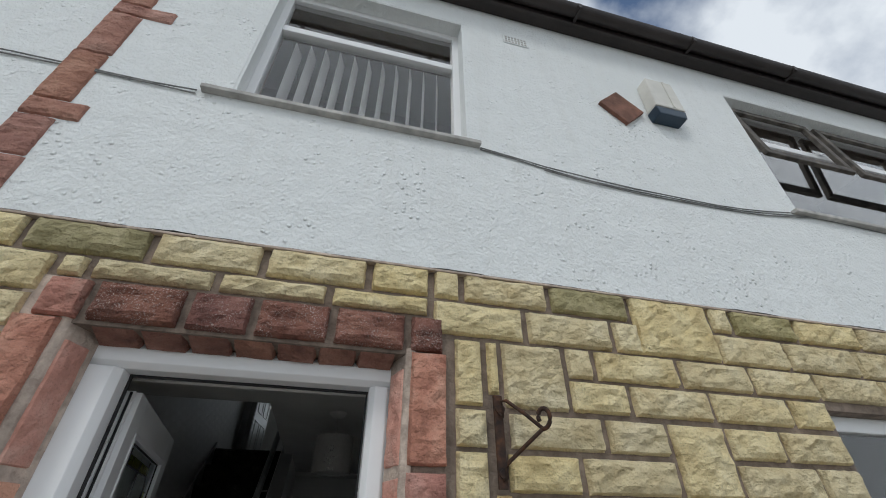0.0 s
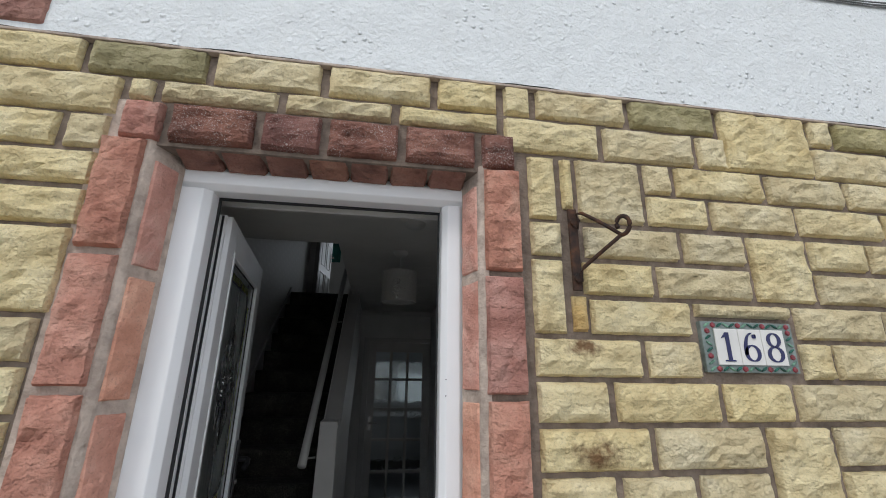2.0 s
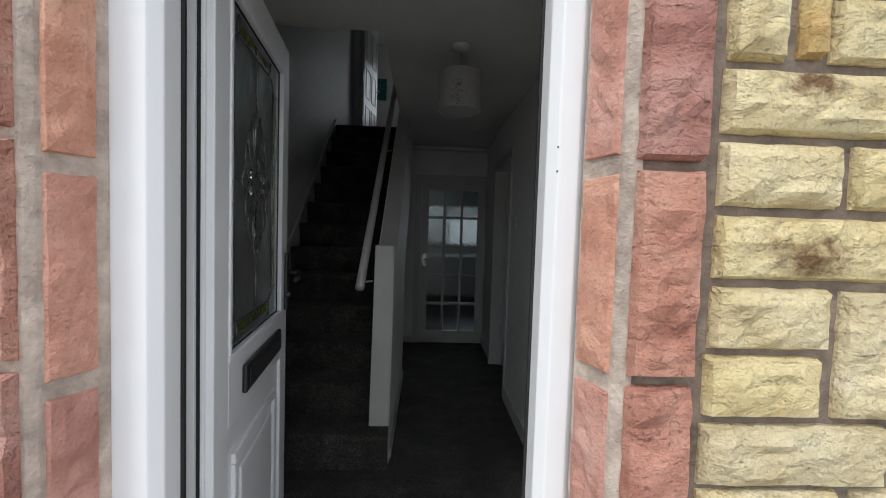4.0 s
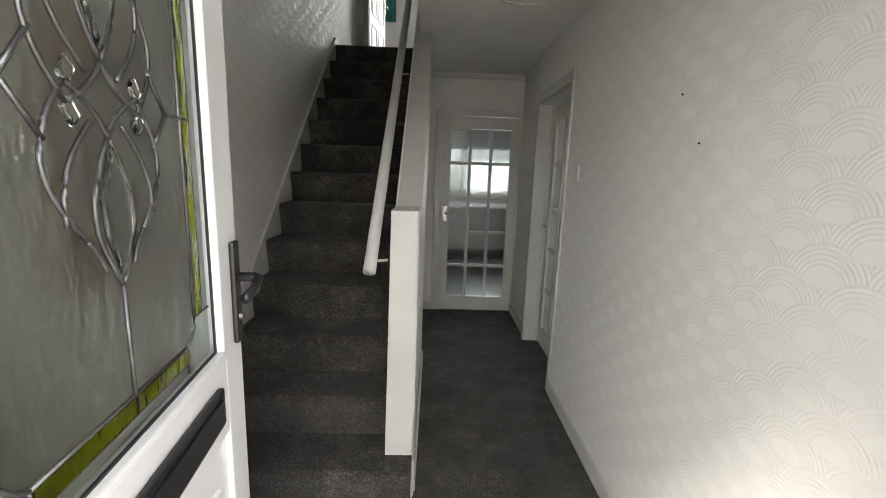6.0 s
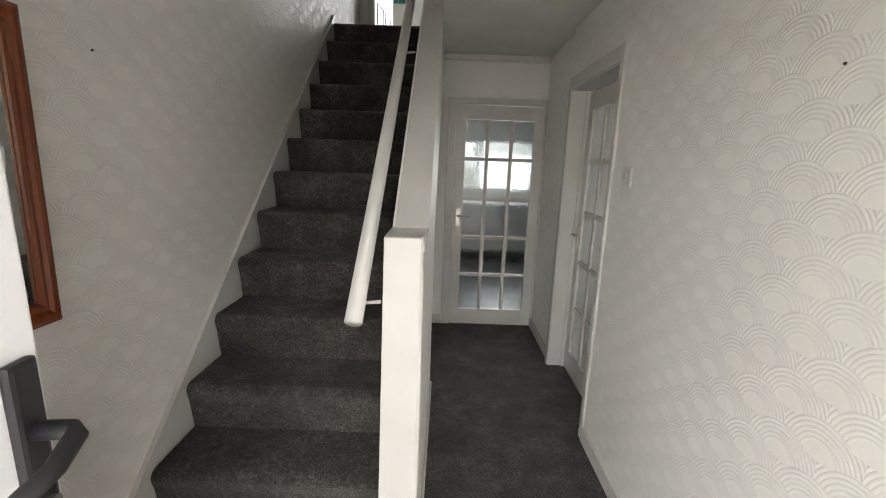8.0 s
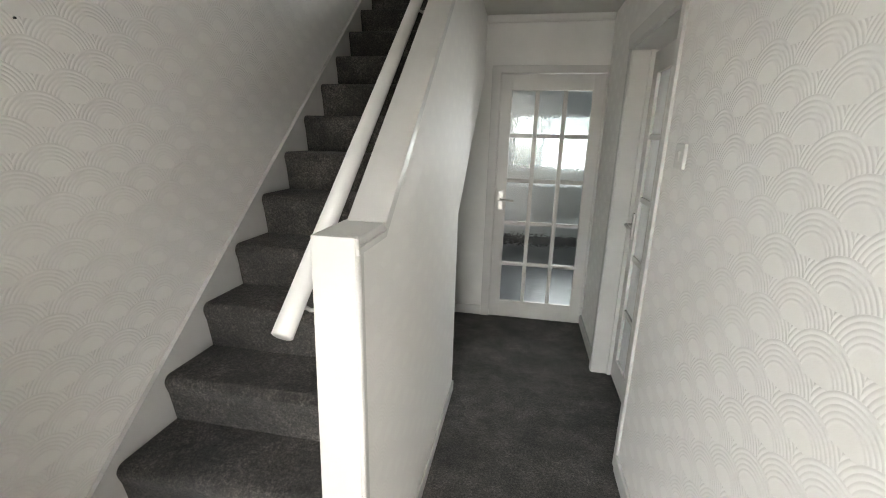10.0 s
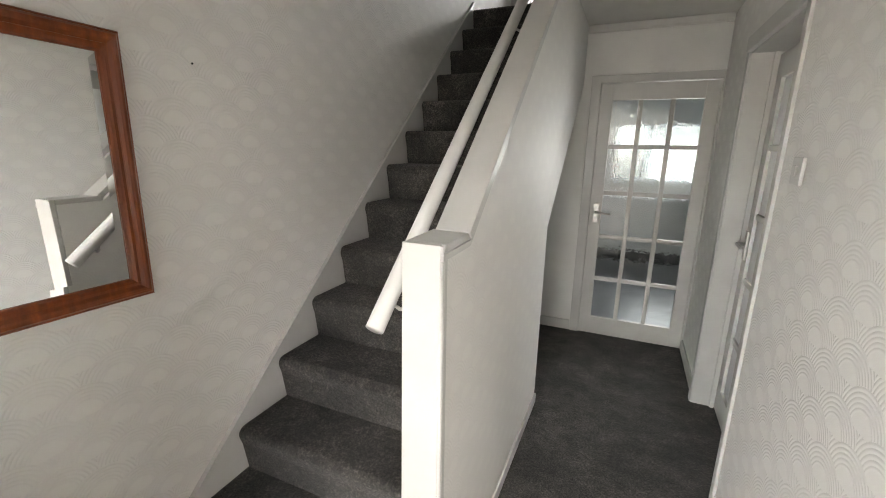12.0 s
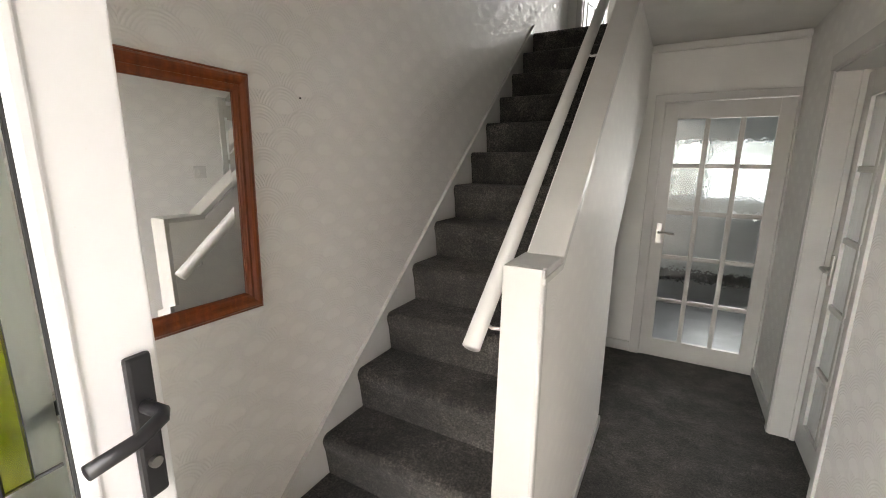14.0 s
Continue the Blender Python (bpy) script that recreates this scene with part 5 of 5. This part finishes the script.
course(1.822, 1.924, -1.7, -1.42, -1.15)
course(1.706, 1.808, -1.6, -1.35, -1.15)
course(1.590, 1.692, -1.6, -1.26, -1.01, -0.913, -0.796)
course(1.475, 1.577, -1.55, -1.2, -0.796)
course(1.354, 1.458, -1.5, -1.15, -0.798)
course(1.234, 1.338, -1.55, -1.19, -0.798)
course(1.113, 1.218, -1.45, -1.16, -0.94, -0.802)
course(0.995, 1.100, -1.5, -1.14, -0.804)
# regular broken courses lower down and further along
random.seed(33)
for side, lo, hi in ((0, -2.6, -0.80), (1, 0.424, 1.945)):
    z = 0.985 - 0.118 if side else 0.99 - 0.118
    while z > -0.25:
        x = lo if side == 0 else hi
        if side == 0:
            x = hi
            while x > lo:
                w = random.uniform(0.12, 0.38)
                stone(max(lo, x - w), x, z, z + 0.102)
                x -= w
        else:
            x = lo
            while x < hi - 0.06:
                w = min(random.uniform(0.18, 0.38), hi - x)
                stone(x, x + w, z, z + 0.102)
                x += w
        z -= 0.118

# the rest of the front, out of reach of the camera: the same courses, joined
random.seed(71)
far = bmesh.new()


def far_run(x0, x1, z0, z1):
    x = x0
    while x < x1 - 0.05:
        w = min(random.uniform(0.18, 0.40), x1 - x)
        if x1 - x - w < 0.1:
            w = x1 - x
        g = 0.006
        a = [(x + JOINT, FACE + 0.006, z0), (x + w - JOINT, FACE + 0.006, z0), (x + w - JOINT, FACE + 0.006, z1), (x + JOINT, FACE + 0.006, z1)]
        mid = ((x + x + w) / 2, FACE - random.uniform(0.008, 0.02), (z0 + z1) / 2)
        b = [(p[0] + (mid[0] - p[0]) * 0.12, FACE - random.uniform(0.002, 0.012), p[2] + (mid[2] - p[2]) * 0.2) for p in a]
        back_ = [(p[0], WALL, p[2]) for p in a]
        rows = [[far.verts.new(p) for p in ring] for ring in (back_, a, b)]
        for lo_, hi_ in zip(rows, rows[1:]):
            for k in range(4):
                far.faces.new((lo_[k], lo_[(k + 1) % 4], hi_[(k + 1) % 4], hi_[k]))
        top = far.verts.new(mid)
        for k in range(4):
            far.faces.new((rows[2][k], rows[2][(k + 1) % 4], top))
        x += w


left_ends = {2.402: -2.9, 2.27: -2.9, 2.158: -1.55, 2.05: -1.62, 1.936: -1.5, 1.822: -1.7, 1.706: -1.6, 1.59: -1.6, 1.475: -1.55, 1.354: -1.5, 1.234: -1.55, 1.113: -1.45, 0.995: -1.5}
for z0, end in left_ends.items():
    far_run(-6.0, end, z0, z0 + 0.102)
    far_run(3.96 if z0 < 2.15 else (3.4 if z0 < 2.2 else 3.7), 6.5, z0, z0 + 0.102)
z = 0.872
while z > -0.25:
    far_run(-6.0, -2.6, z, z + 0.102)
    far_run(1.945, 6.5, z, z + 0.102)
    z -= 0.118
tagged(part("far_stones", far, STONE, cladding, "buff stones of the outer front"), kind="stuff")

# red surround: lintel stones, jamb stones, and the blocks that line the reveal
FR_Y = FACE - 0.006
lint = (-0.756, -0.63, -0.381, -0.191, 0.041, 0.283, 0.412)
for k in range(6):
    stone(lint[k], lint[k + 1], 2.197, 2.312, DARK_RED if 1 <= k else RED, surround, FR_Y, 0.019, "lintel_stone")
zs = (2.193, 1.852, 1.510, 1.153, 0.80, 0.45, 0.10, -0.2)
for k in range(len(zs) - 1):
    stone(0.287, 0.425, zs[k + 1] + 0.014, zs[k] - 0.004, RED, surround, FR_Y, 0.021, "jamb_stone")
zs = (2.198, 1.862, 1.522, 1.160, 0.80, 0.45, 0.10, -0.2)
for k in range(len(zs) - 1):
    stone(-0.790, -0.655, zs[k + 1] + 0.014, zs[k] - 0.006, RED, surround, FR_Y, 0.021, "jamb_stone")


REVEALS = ((Vector((-0.648, 1.234, 0)), Vector((-0.607, 1.334, 0)), 1), (Vector((0.283, 1.234, 0)), Vector((0.252, 1.334, 0)), -1))


def reveal_block(a, b, side, z0, z1):
    """A red block lining the splayed side of the doorway."""
    d = (b - a).normalized()
    out = Vector((d.y, -d.x, 0)) * side
    long = (b - a).length
    bm = rock(0.008, long - (0.018 if side > 0 else 0.006), z0, z1, -0.002, 0.02, int(z0 * 100) + 7 * side, 0.011)
    m = Matrix.Translation(a) @ Matrix(((d.x, -out.x, 0, 0), (d.y, -out.y, 0, 0), (0, 0, 1, 0), (0, 0, 0, 1)))
    bmesh.ops.transform(bm, matrix=m, verts=bm.verts)
    part("reveal_block", bm, SMOOTH_RED, surround)


for z1, z0 in zip((2.16, 1.825, 1.49, 1.12, 0.78, 0.44, 0.1), (1.835, 1.50, 1.13, 0.79, 0.45, 0.11, -0.2)):
    for a, b, side in REVEALS:
        reveal_block(a, b, side, z0 + (0.03 if side < 0 else 0.0), z1 - 0.016 + (0.03 if side < 0 and z1 < 2 else 0.0))
for k in range(7):
    x = -0.61 + k * 0.1245
    bm = rock(x, x + 0.116, 1.243, 1.338, 0.0, 0.03, 60 + k, 0.01)
    m = Matrix.Translation((0, 0, 2.188)) @ Matrix(((1, 0, 0, 0), (0, 0, 1, 0), (0, 1, 0, 0), (0, 0, 0, 1)))
    bmesh.ops.transform(bm, matrix=m, verts=bm.verts)
    for v in bm.verts:
        v.co.z -= (v.co.y - 1.243) * 0.24       # the soffit falls towards the frame
    part("soffit_block", bm, BROWN_RED, surround)
setting("reveal_mortar", prism([(-0.676, 1.228), (-0.660, 1.226), (-0.648, 1.237), (-0.606, 1.3345), (-0.640, 1.3345), (-0.640, INNER - 0.001), (-0.676, INNER - 0.001)], -0.2, 2.205, "z", 0.003), PALE_MORTAR, "pale mortar at the doorway's inner corner", "mortar")
setting("reveal_mortar_far", prism([(0.312, 1.228), (0.296, 1.226), (0.283, 1.237), (0.251, 1.3345), (0.265, 1.3345), (0.265, INNER - 0.001), (0.312, INNER - 0.001)], -0.2, 2.205, "z", 0.003), PALE_MORTAR, "pale mortar at the doorway's inner corner", "mortar")
setting("surround_mortar", boxes((-0.80, -0.677, 1.2318, 1.2362, -0.2, 2.32), (-0.6765, -0.676, 1.2318, 1.2362, -0.2, 2.2)), PALE_MORTAR, "pale mortar behind the red surround", "mortar")

# red quoins on the upper storey
quoins = thing("quoins", "red stone quoins running up the white render", "quoins", kind="structure")
for z0, z1, x1 in ((2.53, 2.72, -1.05), (2.725, 2.915, -1.055), (2.92, 3.01, -0.99), (3.015, 3.32, -1.055), (3.325, 3.635, -1.05), (3.64, 3.725, -0.935), (3.73, 4.04, -1.05), (4.045, 4.35, -1.055), (4.355, 4.445, -0.95), (4.45, 4.58, -1.05)):
    stone(-1.150, x1 + 0.055, z0, z1, QUOIN, quoins, COAT - 0.006, 0.012, "quoin")

# ragged near-black strip, painted shade for the gap where the render meets the stone
bm = bmesh.new()
count = 420
low, high = [], []
for k in range(count + 1):
    x = -3.0 + 6.6 * k / count
    open_ = max(0.0, noise.noise(Vector((x * 3.1, 2.0, 7.0))) * 1.2 + 0.15) * (0.6 + 0.8 * abs(noise.noise(Vector((x * 19, 5.0, 1.0)))))
    mid = 2.5095 + 0.004 * noise.noise(Vector((x * 11, 1.0, 3.0)))
    low.append(bm.verts.new((x, COAT - 0.0015, mid - 0.0004 - 0.002 * open_)))
    high.append(bm.verts.new((x, COAT - 0.0015, mid + 0.0004 + 0.010 * open_)))
for k in range(count):
    bm.faces.new((low[k], low[k + 1], high[k + 1], high[k]))
made = bmesh.ops.extrude_face_region(bm, geom=bm.faces[:])
for v in made["geom"]:
    if isinstance(v, bmesh.types.BMVert):
        v.co.y += 0.008
setting("render_gap", bm, GAP_SHADE, "near-black strip standing in for the shaded gap under the render", "crack")
